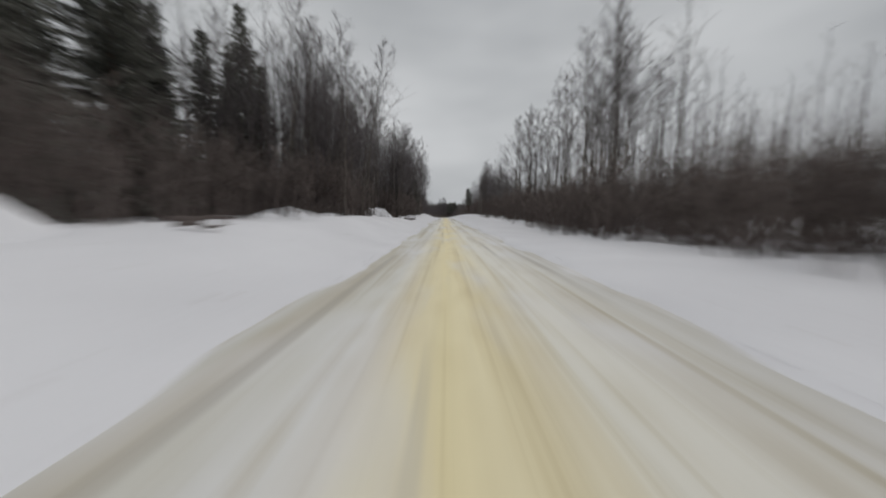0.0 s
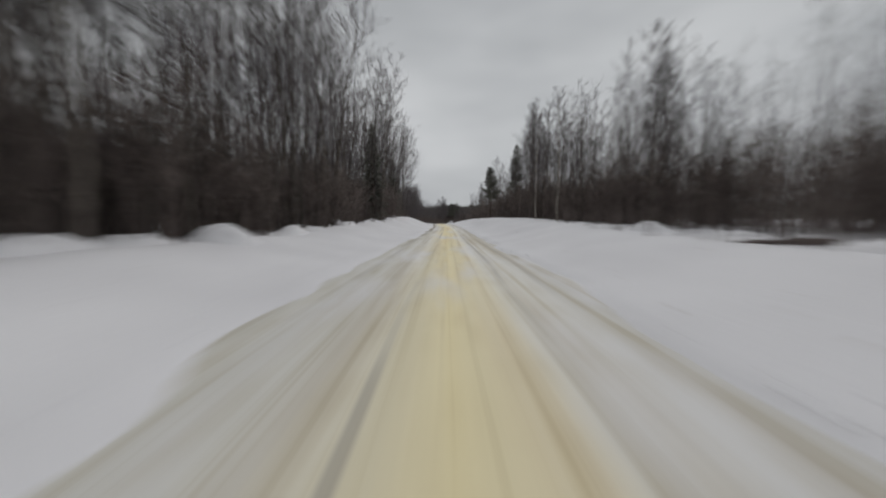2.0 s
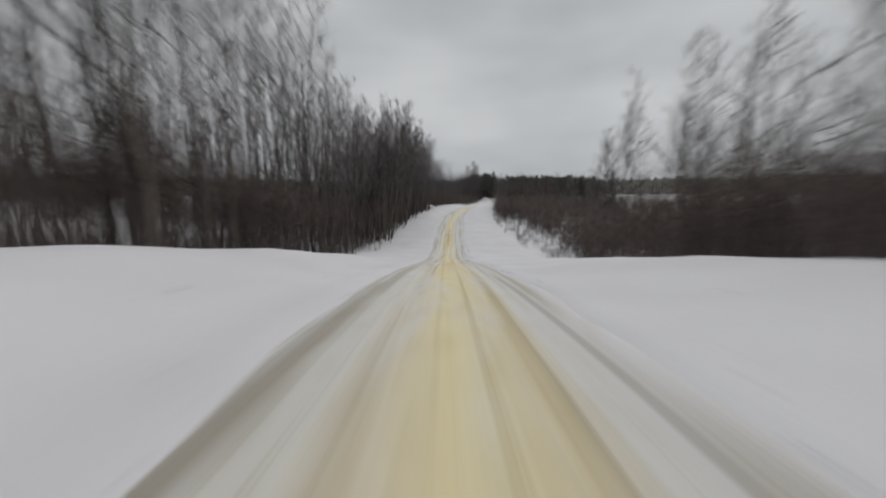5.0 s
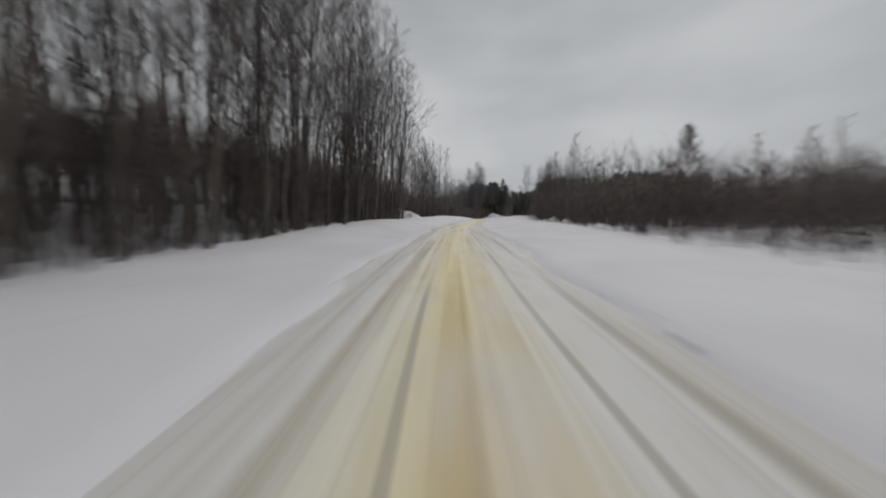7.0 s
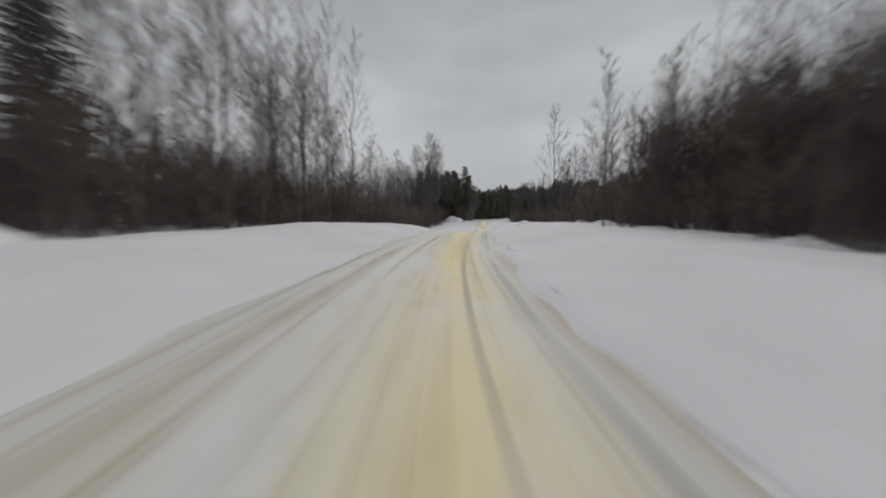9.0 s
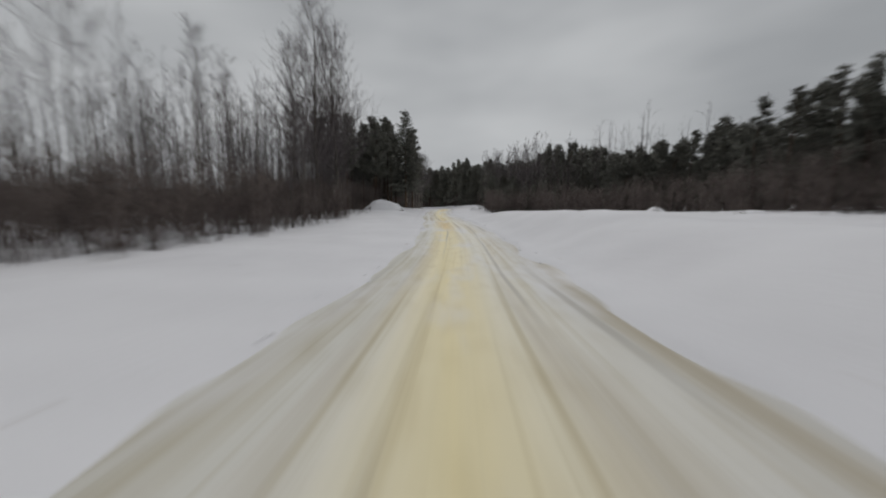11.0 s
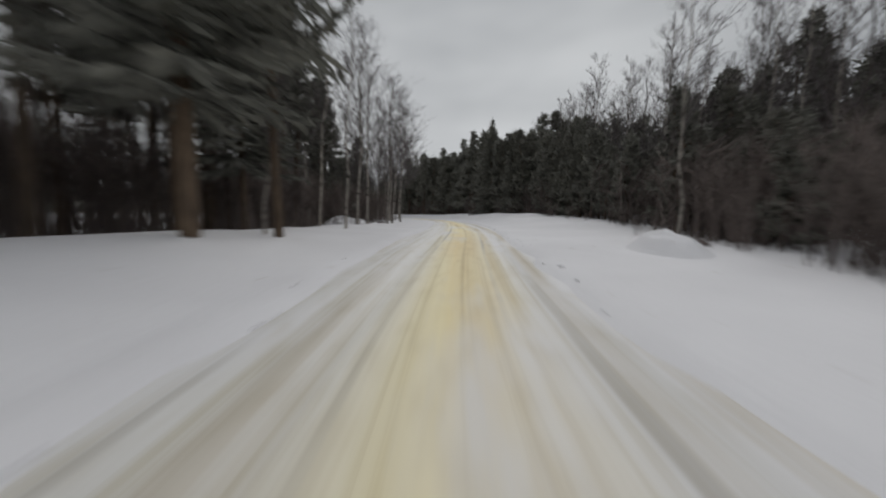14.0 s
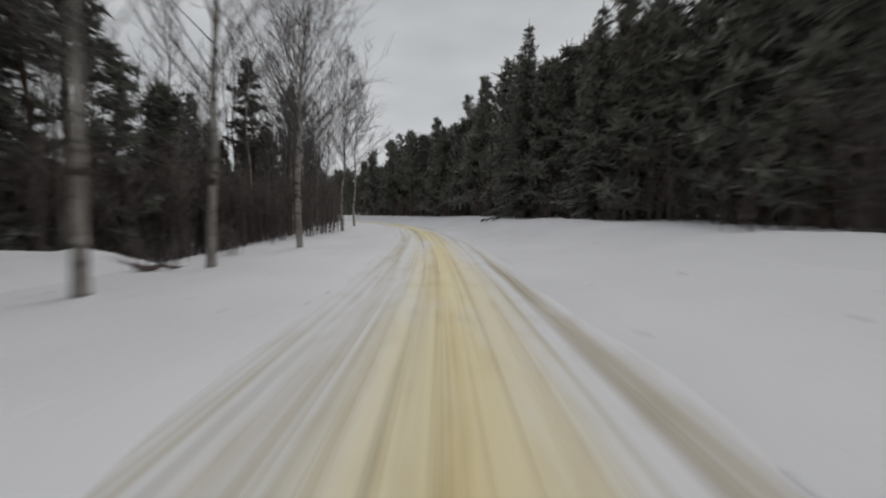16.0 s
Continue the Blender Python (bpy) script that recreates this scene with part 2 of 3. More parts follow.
# ---- mesh tools ----
class Geo:
    """Triangles gathered as arrays."""

    def __init__(self):
        self.v, self.f, self.n = [], [], 0

    def add(self, v, f):
        v = np.asarray(v, float).reshape(-1, 3)
        self.v.append(v)
        self.f.append(np.asarray(f, int).reshape(-1, 3) + self.n)
        self.n += len(v)

    def tube(self, pts, radii, sides=5):
        pts = [Vector(p) for p in pts]
        rings, faces = [], []
        for i, p in enumerate(pts):
            d = (pts[min(i + 1, len(pts) - 1)] - pts[max(i - 1, 0)]).normalized()
            a = d.orthogonal().normalized()
            b = d.cross(a)
            for k in range(sides):
                w = 2 * math.pi * k / sides
                rings.append(p + (a * math.cos(w) + b * math.sin(w)) * radii[i])
        for i in range(len(pts) - 1):
            for k in range(sides):
                a0, b0 = i * sides + k, i * sides + (k + 1) % sides
                faces += [(a0, b0, b0 + sides), (a0, b0 + sides, a0 + sides)]
        self.add(rings, faces)

    def spike(self, p, q, r, sides=3):
        p, q = Vector(p), Vector(q)
        d = (q - p).normalized()
        a = d.orthogonal().normalized()
        b = d.cross(a)
        v = [p + (a * math.cos(w) + b * math.sin(w)) * r for w in (2 * math.pi * k / sides for k in range(sides))] + [q]
        self.add(v, [(k, (k + 1) % sides, sides) for k in range(sides)])

    def blade(self, p, q, side, w):
        p, q, side = Vector(p), Vector(q), Vector(side)
        self.add([p, p.lerp(q, 0.45) + side * w, q, p.lerp(q, 0.45) - side * w], [(0, 1, 2), (0, 2, 3)])

    def leaf(self, p, q, w):
        p, q = Vector(p), Vector(q)
        side = (q - p).orthogonal().normalized() * w
        self.add([p + side, q, p - side], [(0, 1, 2)])

    def arrays(self):
        return np.concatenate(self.v), np.concatenate(self.f)


def mesh_of(name, v, f, mat, smooth=False):
    me = bpy.data.meshes.new(name)
    v, f = np.asarray(v, np.float32), np.asarray(f, np.int32)
    me.vertices.add(len(v))
    me.vertices.foreach_set("co", v.ravel())
    k = f.shape[1]
    me.loops.add(f.size)
    me.loops.foreach_set("vertex_index", f.ravel())
    me.polygons.add(len(f))
    me.polygons.foreach_set("loop_start", np.arange(0, f.size, k, dtype=np.int32))
    if smooth:
        me.polygons.foreach_set("use_smooth", np.ones(len(f), bool))
    me.update(calc_edges=True)
    me.validate()
    me.materials.append(mat)
    return me


def hash_noise(x, y, seed=0):
    """Smooth value noise on arrays, about -1 to 1."""
    xi, yi = np.floor(x).astype(int), np.floor(y).astype(int)
    xf, yf = x - xi, y - yi
    xf, yf = xf * xf * (3 - 2 * xf), yf * yf * (3 - 2 * yf)

    def rnd(a, b):
        h = (a * 374761393 + b * 668265263 + seed * 974711) & 0x7FFFFFFF
        h = ((h ^ (h >> 13)) * 1274126177) & 0x7FFFFFFF
        return (h ^ (h >> 16)) % 10007 / 5003.0 - 1
    return (rnd(xi, yi) * (1 - xf) + rnd(xi + 1, yi) * xf) * (1 - yf) + (rnd(xi, yi + 1) * (1 - xf) + rnd(xi + 1, yi + 1) * xf) * yf


# ---- ground ----
# heights of the snow beside the road, by s: at the crown of the verge, and out under the trees
LEFT_BANK = [(-60, 0.8), (10, 0.9), (18, 1.15), (27, 1.15), (33, 0.9), (45, 0.6), (60, 0.6), (68, 0.75), (78, 0.7), (86, 0.75), (95, 1.3), (112, 1.25), (125, 1.0), (150, 0.3), (160, 0.0), (178, 0.0), (188, 0.3),
             (200, 0.6), (210, 0.85), (225, 0.75), (240, 0.6), (255, 0.45), (268, 0.15), (288, 0.1), (298, 0.65), (305, 0.8), (311, 0.55), (318, 0.2), (328, -0.12), (345, -0.1), (370, 0.4), (700, 0.5)]
LEFT_WOOD = [(-60, 0.8), (12, 0.9), (19, 1.15), (27, 1.15), (33, 0.9), (45, 0.6), (75, 0.5), (85, 0.7), (95, 1.5), (112, 1.4), (130, 0.8), (150, 0), (165, -0.4), (185, -0.2), (200, 0.4), (210, 0.75), (225, 0.65), (240, 0.45),
             (262, 0.15), (288, 0.0), (300, 0.6), (310, 0.3), (319, -0.5), (330, -0.8), (350, -0.6), (380, 0), (700, 0.5)]
RIGHT_BANK = [(-60, 0.3), (10, 0.3), (18, -0.05), (24, -0.1), (35, 0.4), (50, 0.6), (65, 0.8), (80, 1.0), (90, 1.3), (100, 1.1), (112, 0.9), (130, 0.6), (148, 0.2), (160, -0.1), (178, -0.1),
              (190, 0.4), (210, 0.5), (230, 0.45), (242, 0.5), (252, 0.8), (266, 1.25), (280, 1.3), (288, 1.05), (295, 0.5), (301, -0.05), (311, -0.2), (317, 0.0), (322, 0.35), (326, 0.55), (330, 0.74), (335, 0.92), (350, 0.98), (700, 0.8)]
RIGHT_WOOD = [(-60, 0.3), (9, 0.3), (18, -0.1), (24, -0.1), (36, 0.35), (50, 0.5), (80, 0.9), (100, 1.0), (130, 0.5), (158, -0.35), (178, -0.35), (192, 0.3), (228, 0.35), (242, 0.4), (255, 0.8), (270, 1.2), (285, 1.1), (295, 0.4), (303, -0.1), (313, -0.2), (318, 0.05), (322, 0.4), (326, 0.6), (330, 0.78), (335, 0.95), (350, 0.98), (700, 0.8)]


def height(s, u):
    """Snow level over arrays of s and u."""
    s, u = np.asarray(s, float), np.asarray(u, float)
    base = np.interp(s, GRID, LZ)
    a = np.abs(u)
    bank = np.where(u < 0, smooth_table(LEFT_BANK, s), smooth_table(RIGHT_BANK, s))
    wood = np.where(u < 0, smooth_table(LEFT_WOOD, s), smooth_table(RIGHT_WOOD, s))
    edge = np.abs(u - np.interp(s, GRID, MID)) + 0.22 * hash_noise(s * 0.35, np.sign(u) * 3, 5) + 0.12 * hash_noise(s * 0.9, np.sign(u) * 7, 6) + 0.06 * hash_noise(s * 1.6, u * 3, 8)

    def ease(x):
        x = np.clip(x, 0, 1)
        return x * x * (3 - 2 * x)
    h = -0.12 + 0.17 * ease((edge - np.interp(s, GRID, HALF) + 0.1) / 0.6)
    h = h + (bank - 0.05) * ease((edge - 2.3) / 4.0)
    h = h + (wood - bank) * ease((a - 7.0) / 4.0)
    # the floor of the wood climbs away from the road in the dip
    h = h + np.where(u < 0, 1.7, 0.0) * ease((a - 8.5) / 9.0) * ease((s - 145) / 14) * ease((208 - s) / 14)
    rough = ease((a - 3.2) / 3.0)
    h = h + rough * (0.10 * hash_noise(s * 0.22, u * 0.3, 1) + 0.05 * hash_noise(s * 0.8, u * 0.8, 2))
    h = h + ease((a - 7.5) / 3.0) * 0.09 * hash_noise(s * 1.1, u * 1.1, 3)
    # wheel tracks of a car that drove onto the verge
    track = ease((s - 284) / 4) * ease((310 - s) / 4)
    h = h - 0.07 * track * (np.exp(-((u + 2.75) / 0.2) ** 2) + 0.7 * np.exp(-((u + 4.2) / 0.2) ** 2))
    return base + h


def ground_at(s, u):
    return float(height(np.array([s]), np.array([u]))[0])


def build_ground():
    ss = np.concatenate([np.arange(-40, 380, 0.6), np.arange(380, 640.1, 2.0)])
    half = np.concatenate([np.arange(0.2, 4.2, 0.2), np.arange(4.4, 14, 0.6), np.arange(14.5, 40, 3.0), [50, 65, 85, 110, 140]])
    us = np.concatenate([-half[::-1], half])
    S, U = np.meshgrid(ss, us, indexing="ij")
    x, y, _ = on_line(S, U)
    z = height(S, U)
    v = np.stack([x, y, z], -1).reshape(-1, 3)
    nu, ns = len(us), len(ss)
    i = np.arange(ns - 1)[:, None] * nu + np.arange(nu - 1)[None]
    f = np.stack([i, i + 1, i + nu + 1, i + nu], -1).reshape(-1, 4)[:, ::-1]
    rim = list(range(nu)) + [k * nu + nu - 1 for k in range(1, ns)] + [(ns - 1) * nu + k for k in range(nu - 2, -1, -1)] + [k * nu for k in range(ns - 2, 0, -1)]
    mid = v.mean(0)
    out = v[rim].copy()
    ang = np.unwrap(np.arctan2(out[:, 1] - mid[1], out[:, 0] - mid[0]))
    out[:, 0], out[:, 1], out[:, 2] = mid[0] + 3500 * np.cos(ang), mid[1] + 3500 * np.sin(ang), 1.0
    m = len(v)
    r = np.array(rim)
    k = np.arange(len(rim))
    f2 = np.stack([r, r[(k + 1) % len(r)], m + (k + 1) % len(r), m + k], -1)
    me = mesh_of("ground", np.concatenate([v, out]), np.concatenate([f, f2]), SNOW, True)
    return tagged(new("ground", me), "deep white snow cover with scattered twigs and lumps", "snow", kind="structure")


def build_road():
    ss = np.arange(-38, 560.1, 0.8)
    us = np.linspace(-2.9, 2.9, 45)
    S, U = np.meshgrid(ss, us, indexing="ij")
    x, y, _ = on_line(S, U + np.interp(S, GRID, MID))
    ruts = -0.025 * (np.exp(-((U + 0.75) / 0.22) ** 2) + np.exp(-((U - 0.8) / 0.22) ** 2) + np.exp(-((U - 2.05) / 0.25) ** 2) + np.exp(-((U + 2.0) / 0.25) ** 2))
    z = np.interp(S, GRID, LZ) + ruts + 0.02 * hash_noise(S * 0.15, U * 4, 11) + 0.01 * hash_noise(S * 0.7, U * 6, 12) - 0.02 * np.abs(U / 3) ** 2
    nu, ns = len(us), len(ss)
    i = np.arange(ns - 1)[:, None] * nu + np.arange(nu - 1)[None]
    f = np.stack([i, i + 1, i + nu + 1, i + nu], -1).reshape(-1, 4)
    me = mesh_of("road", np.stack([x, y, z], -1).reshape(-1, 3), f, ROAD, True)
    uv = me.uv_layers.new(name="metres")
    idx = np.empty(len(me.loops), np.int32)
    me.loops.foreach_get("vertex_index", idx)
    across = U * 2.05 / np.maximum(np.interp(S, GRID, HALF), 1.3)
    uv.data.foreach_set("uv", np.stack([across.ravel()[idx], S.ravel()[idx]], -1).astype(np.float32).ravel())
    lane = me.uv_layers.new(name="lane")
    off = U + np.interp(S, GRID, MID)
    lane.data.foreach_set("uv", np.stack([off.ravel()[idx], S.ravel()[idx]], -1).astype(np.float32).ravel())
    me.uv_layers["metres"].active_render = True
    return tagged(new("road", me), "road of packed sanded snow with worn wheel ruts and painted headlight glow", "road", kind="structure")


build_ground()
build_road()


# ---- trees ----
def bare_tree(h, seed, limbs=30, spread=1.0, bare=0.35, twigs=7, sides=7, thick=1.0):
    """Trunk and crown of a leafless tree."""
    rnd = random.Random(seed)
    trunk, crown, fine = Geo(), Geo(), Geo()
    n = 8
    wob = [Vector((rnd.uniform(-1, 1), rnd.uniform(-1, 1), 0)) * 0.012 * h for _ in range(n + 1)]
    axis = [Vector((0, 0, h * i / n - (0.3 if i == 0 else 0))) + wob[i] * (0 if i == 0 else 1) for i in range(n + 1)]
    r0 = (0.026 + 0.0036 * h) * thick
    rad = [r0 * (1.25 if i == 0 else 1 - 0.93 * (i / n)) for i in range(n + 1)]
    trunk.tube(axis, rad, sides)

    def on_axis(k):
        x = k * n
        i = min(int(x), n - 1)
        return axis[i].lerp(axis[i + 1], x - i)
    for j in range(limbs):
        k = bare + (0.97 - bare) * (j + rnd.random()) / limbs
        p = on_axis(k)
        az = j * 2.4 + rnd.uniform(-0.5, 0.5)
        up = rnd.uniform(0.5, 1.0) + 0.25 * k
        ln = ((1 - k) * 0.27 * h + 0.05 * h) * rnd.uniform(0.7, 1.2) * spread
        d = Vector((math.cos(az) * math.cos(up), math.sin(az) * math.cos(up), math.sin(up)))
        m = p + d * ln * 0.55
        q = m + (d + Vector((rnd.uniform(-0.2, 0.2), rnd.uniform(-0.2, 0.2), 0.35))).normalized() * ln * 0.5
        rr = max(0.011, r0 * 0.36 * (1.05 - k))
        crown.tube([p, m, q], [rr, rr * 0.6, rr * 0.2], 3)
        for _ in range(twigs):
            e = rnd.uniform(0.3, 1.0)
            a = p.lerp(m, e / 0.55) if e < 0.55 else m.lerp(q, (e - 0.55) / 0.45)
            td = (d + Vector((rnd.uniform(-1, 1), rnd.uniform(-1, 1), rnd.uniform(-0.2, 0.9)))).normalized()
            tl = rnd.uniform(0.25, 0.5) * ln + 0.25
            b = a + td * tl
            fine.spike(a, b, 0.0112)
            for _ in range(2):
                c = a.lerp(b, rnd.uniform(0.3, 0.8))
                fine.leaf(c, c + (td + Vector((rnd.uniform(-1, 1), rnd.uniform(-1, 1), rnd.uniform(-0.3, 0.8)))).normalized() * tl * 0.6, 0.0105)
    return trunk.arrays(), crown.arrays(), fine.arrays()


def spruce_tree(h, seed, width=0.2, low=0.05, lite=False, full=0.85):
    rnd = random.Random(seed)
    trunk, crown = Geo(), Geo()
    trunk.tube([(0, 0, -0.3), (0, 0, h * 0.5), (0, 0, h)], [0.03 + 0.011 * h, 0.008 * h, 0.01], 7)
    z = low * h
    while z < h * 0.985:
        k = z / h
        ln0 = (1 - k) ** full * h * width + 0.12
        count = 8 if k < 0.8 else 6
        turn = rnd.uniform(0, 6.28)
        for j in range(count):
            az = turn + j * 6.283 / count + rnd.uniform(-0.3, 0.3)
            ln = ln0 * rnd.uniform(0.5, 1.2)
            droop = -0.35 + 0.9 * k + rnd.uniform(-0.12, 0.12)
            d = Vector((math.cos(az), math.sin(az), 0))
            p = Vector((0, 0, z + rnd.uniform(-0.1, 0.1)))
            q = p + d * ln + Vector((0, 0, droop * ln))
            side = d.cross(Vector((0, 0, 1)))
            crown.blade(p, q, side, 0.06 + 0.03 * ln)
            steps = 3 + int(ln * 3.6)
            for i in range(steps):
                e = (i + 0.6) / steps
                a = p.lerp(q, e)
                for sg in (-1, 1):
                    tl = (0.2 + 0.28 * ln * (1 - 0.6 * e)) * rnd.uniform(0.6, 1.3)
                    b = a + (d * 0.6 + side * sg * rnd.uniform(0.5, 0.9) + Vector((0, 0, rnd.uniform(-0.75, -0.1)))).normalized() * tl
                    crown.blade(a, b, d.lerp(Vector((0, 0, 1)), rnd.random()), 0.08)
        z += (0.14 + 0.016 * h) * rnd.uniform(0.8, 1.2) * (2.2 if lite else 1)
    crown.spike((0, 0, h - 0.7), (0, 0, h + 0.35), 0.09, 4)
    return trunk.arrays(), crown.arrays()


def pine_tree(h, seed, low=0.35, lite=False, dense=1.0, wide=1.0, round_off=0.7):
    rnd = random.Random(seed)
    trunk, crown = Geo(), Geo()
    axis = [Vector((rnd.uniform(-0.1, 0.1) * i, rnd.uniform(-0.1, 0.1) * i, h * i / 5 - (0.3 if i == 0 else 0))) for i in range(6)]
    trunk.tube(axis, [0.03 + 0.0085 * h * (1 - 0.17 * i) for i in range(6)], 7)
    n = int((12 + h * 2.2) * dense)
    for j in range(n):
        k = low + (0.99 - low) * (j + rnd.random()) / n
        x = k * 5
        i = min(int(x), 4)
        p = axis[i].lerp(axis[i + 1], x - i)
        az = j * 2.4 + rnd.uniform(-0.9, 0.9)
        ln = (0.17 * h * (1 - k) ** round_off + 0.25) * rnd.uniform(0.6, 1.15) * wide
        q = p + Vector((math.cos(az), math.sin(az), rnd.uniform(0.1, 0.6))) * ln
        crown.tube([p, q], [0.035, 0.012], 3)
        for _ in range((5 + int(ln * 5)) // (2 if lite else 1)):
            c = p.lerp(q, rnd.uniform(0.3, 1.08)) + Vector((rnd.uniform(-0.2, 0.2), rnd.uniform(-0.2, 0.2), rnd.uniform(-0.1, 0.2)))
            for _ in range(6 if lite else 8):
                d = Vector((rnd.gauss(0, 1), rnd.gauss(0, 1), rnd.gauss(0.35, 0.8))).normalized()
                crown.leaf(c, c + d * rnd.uniform(0.3, 0.6) * (1.35 if lite else 1), 0.11 if lite else 0.07)
    crown.spike(axis[-1] - Vector((0, 0, 0.6)), axis[-1] + Vector((0, 0, 0.4)), 0.1, 4)
    return trunk.arrays(), crown.arrays()


def thing_of(name, parts, label, group):
    """A tree: an Empty at its base with a trunk and a crown, which on a bare tree carries the fine outer crown."""
    root = tagged(new(name), label, "tree", group)
    for pname, (v, f), mat in parts:
        ob = new(pname, mesh_of(pname, v, f, mat, pname == "trunk"))
        ob.parent = root if pname != "outer_crown" else last
        last = ob
    return root


PROTO = {}


LITE = {}


def prototypes(kind, name, count, build, mats, label, group):
    for i in range(count):
        h, pieces = build(i, False)
        PROTO["%s%d" % (kind, i)] = (thing_of(name, [(p, a, m) for p, a, m in zip(("trunk", "crown", "outer_crown"), pieces, (*mats, mats[-1]))], label, group), h)
        LITE["%s%d" % (kind, i)] = [(a, m) for a, m in zip(build(i, True)[1], (*mats, mats[-1]))]


prototypes("aspen", "aspen_tree", 6, lambda i, q: (11 + i, bare_tree(11 + i, 100 + i, 15 if q else 27, 0.85 + 0.1 * (i % 3), 0.22 + 0.07 * (i % 3), 4 if q else 9)), (ASPEN, TWIG),
           "tall bare grey aspen rising from snow and thicket", "bare trees along the road")
prototypes("birch", "birch_tree", 4, lambda i, q: (10 + 1.5 * i, bare_tree(10 + 1.5 * i, 200 + i, 15 if q else 26, 0.7 + 0.12 * i, 0.3, 3 if q else 7)), (BIRCH, TWIG),
           "bare birch with pale peeling trunk standing in snow", "birches along the road")
prototypes("bigbirch", "spreading_birch", 2, lambda i, q: (14 + i, bare_tree(14 + i, 230 + i, 20 if q else 46, 1.35, 0.28, 4 if q else 11, 9, 1.5)), (BIRCH, TWIG),
           "old birch with wide bare crown and pale trunk", "spreading birches")
prototypes("broad", "broad_tree", 2, lambda i, q: (18 + 2 * i, bare_tree(18 + 2 * i, 250 + i, 20 if q else 64, 1.3, 0.2, 3 if q else 12, 9, 1.9)), (ASPEN, TWIG),
           "large spreading leafless tree beside the road", "large bare trees")
prototypes("spruce", "spruce_tree", 3, lambda i, q: (9 + 3 * i, spruce_tree(9 + 3 * i, 300 + i, 0.17 + 0.015 * i, 0.05, q)), (CONIFER_BARK, NEEDLE),
           "dark green spruce with drooping branches to the snow", "spruces along the road")
prototypes("wide", "wide_spruce", 2, lambda i, q: (14 + i, spruce_tree(14 + i, 350 + i, 0.22 - 0.02 * i, 0.2, q, 0.6)), (CONIFER_BARK, NEEDLE),
           "broad dense dark spruce with branches to near the snow", "broad spruces")
prototypes("pine", "pine_tree", 3, lambda i, q: (11 + 2.5 * i, pine_tree(11 + 2.5 * i, 400 + i, 0.28 + 0.09 * i, q)), (CONIFER_BARK, PINE_NEEDLE),
           "dark green pine with tufted crown and bare lower trunk", "pines along the road")
prototypes("young", "young_pine", 3, lambda i, q: (6 + 1.5 * i, pine_tree(6 + 1.5 * i, 450 + i, 0.06, q, 1.1, 1.1, 1.0)), (CONIFER_BARK, PINE_NEEDLE),
           "young dark pine with needles down to the snow", "young pines along the road")
prototypes("bushy", "bushy_pine", 2, lambda i, q: (16 + i, pine_tree(16 + i, 470 + i, 0.34, q, 2.1, 1.3, 0.6)), (CONIFER_BARK, PINE_NEEDLE),
           "tall dense dark pine close to the road", "dense pines")
prototypes("round", "round_tree", 1, lambda i, q: (10, bare_tree(10, 480, 20 if q else 46, 0.95, 0.5, 4 if q else 16)), (CONIFER_BARK, SHRUB),
           "lone tree with a round brown withered crown", "trees above the thicket")
USED = set()


def plant(kind, s, u, h, turn=0.0, lean=0.0):
    """Stand a tree of that kind at (s, u), h metres high, leaning over the road by some degrees."""
    root, h0 = PROTO[kind]
    x, y, head = on_line(s, u)
    k = h / h0
    z = ground_at(s, u)
    m = Matrix.Translation((x, y, z)) @ Matrix.Rotation(-float(head), 4, "Z") @ Matrix.Rotation(math.radians(lean if u < 0 else -lean), 4, "Y") @ Matrix.Rotation(turn, 4, "Z")
    if kind in USED:
        ob = copy_thing(root, m)
    else:
        ob = root
        USED.add(kind)
    ob.matrix_basis = m @ Matrix.Diagonal((k, k, k, 1))
    return ob


BATCH = {}
# clearings in the thickets and belts: s from, to, u from, to
CLEAR = [(37, 52, -12.5, -5), (55, 84, 5, 9.8), (60, 66, 9, 11.5), (308, 326, -8.2, -4), (296, 309, -9.2, -4), (330, 345, -10.2, -7), (318, 340, 5, 8.6), (103, 112.5, -8.3, -5)]


def kept_clear(s, u):
    return any(a <= s <= b and c <= u <= d for a, b, c, d in CLEAR)


def join_later(key, kind, s, u, h, turn, lean):
    """A tree of the back rows, which go into one mesh for each stretch."""
    root, h0 = PROTO[kind]
    x, y, head = on_line(s, u)
    m = Matrix.Translation((x, y, ground_at(s, u))) @ Matrix.Rotation(-float(head), 4, "Z") @ Matrix.Rotation(math.radians(lean if u < 0 else -lean), 4, "Y") @ Matrix.Rotation(turn, 4, "Z")
    m = np.array(m @ Matrix.Diagonal((h / h0, h / h0, h / h0, 1)))
    for (v, f), mat in LITE[kind]:
        BATCH.setdefault((key, mat.name), []).append((v @ m[:3, :3].T + m[:3, 3], f))


def stand(s0, s1, side, u0, u1, count, kinds, h0, h1, seed, lean=5.0, front=1.0):
    """A belt of trees: separate ones in its front share, the rows behind joined."""
    rnd = random.Random(seed)
    for i in range(count):
        s = s0 + (s1 - s0) * (i + rnd.random()) / count
        e = rnd.random() ** 1.3
        args = (rnd.choice(kinds), s, side * (u0 + (u1 - u0) * e), rnd.uniform(h0, h1), rnd.uniform(0, 6.28), rnd.uniform(-0.2, 1) * lean)
        if kept_clear(s, args[2]):
            continue
        if e <= front:
            plant(*args)
        else:
            join_later(seed, *args)


ASP = ["aspen%d" % i for i in range(6)]
BIR = ["birch%d" % i for i in range(4)]
SPR = ["spruce%d" % i for i in range(3)]
PIN = ["pine%d" % i for i in range(3)]
YOU = ["young%d" % i for i in range(3)]

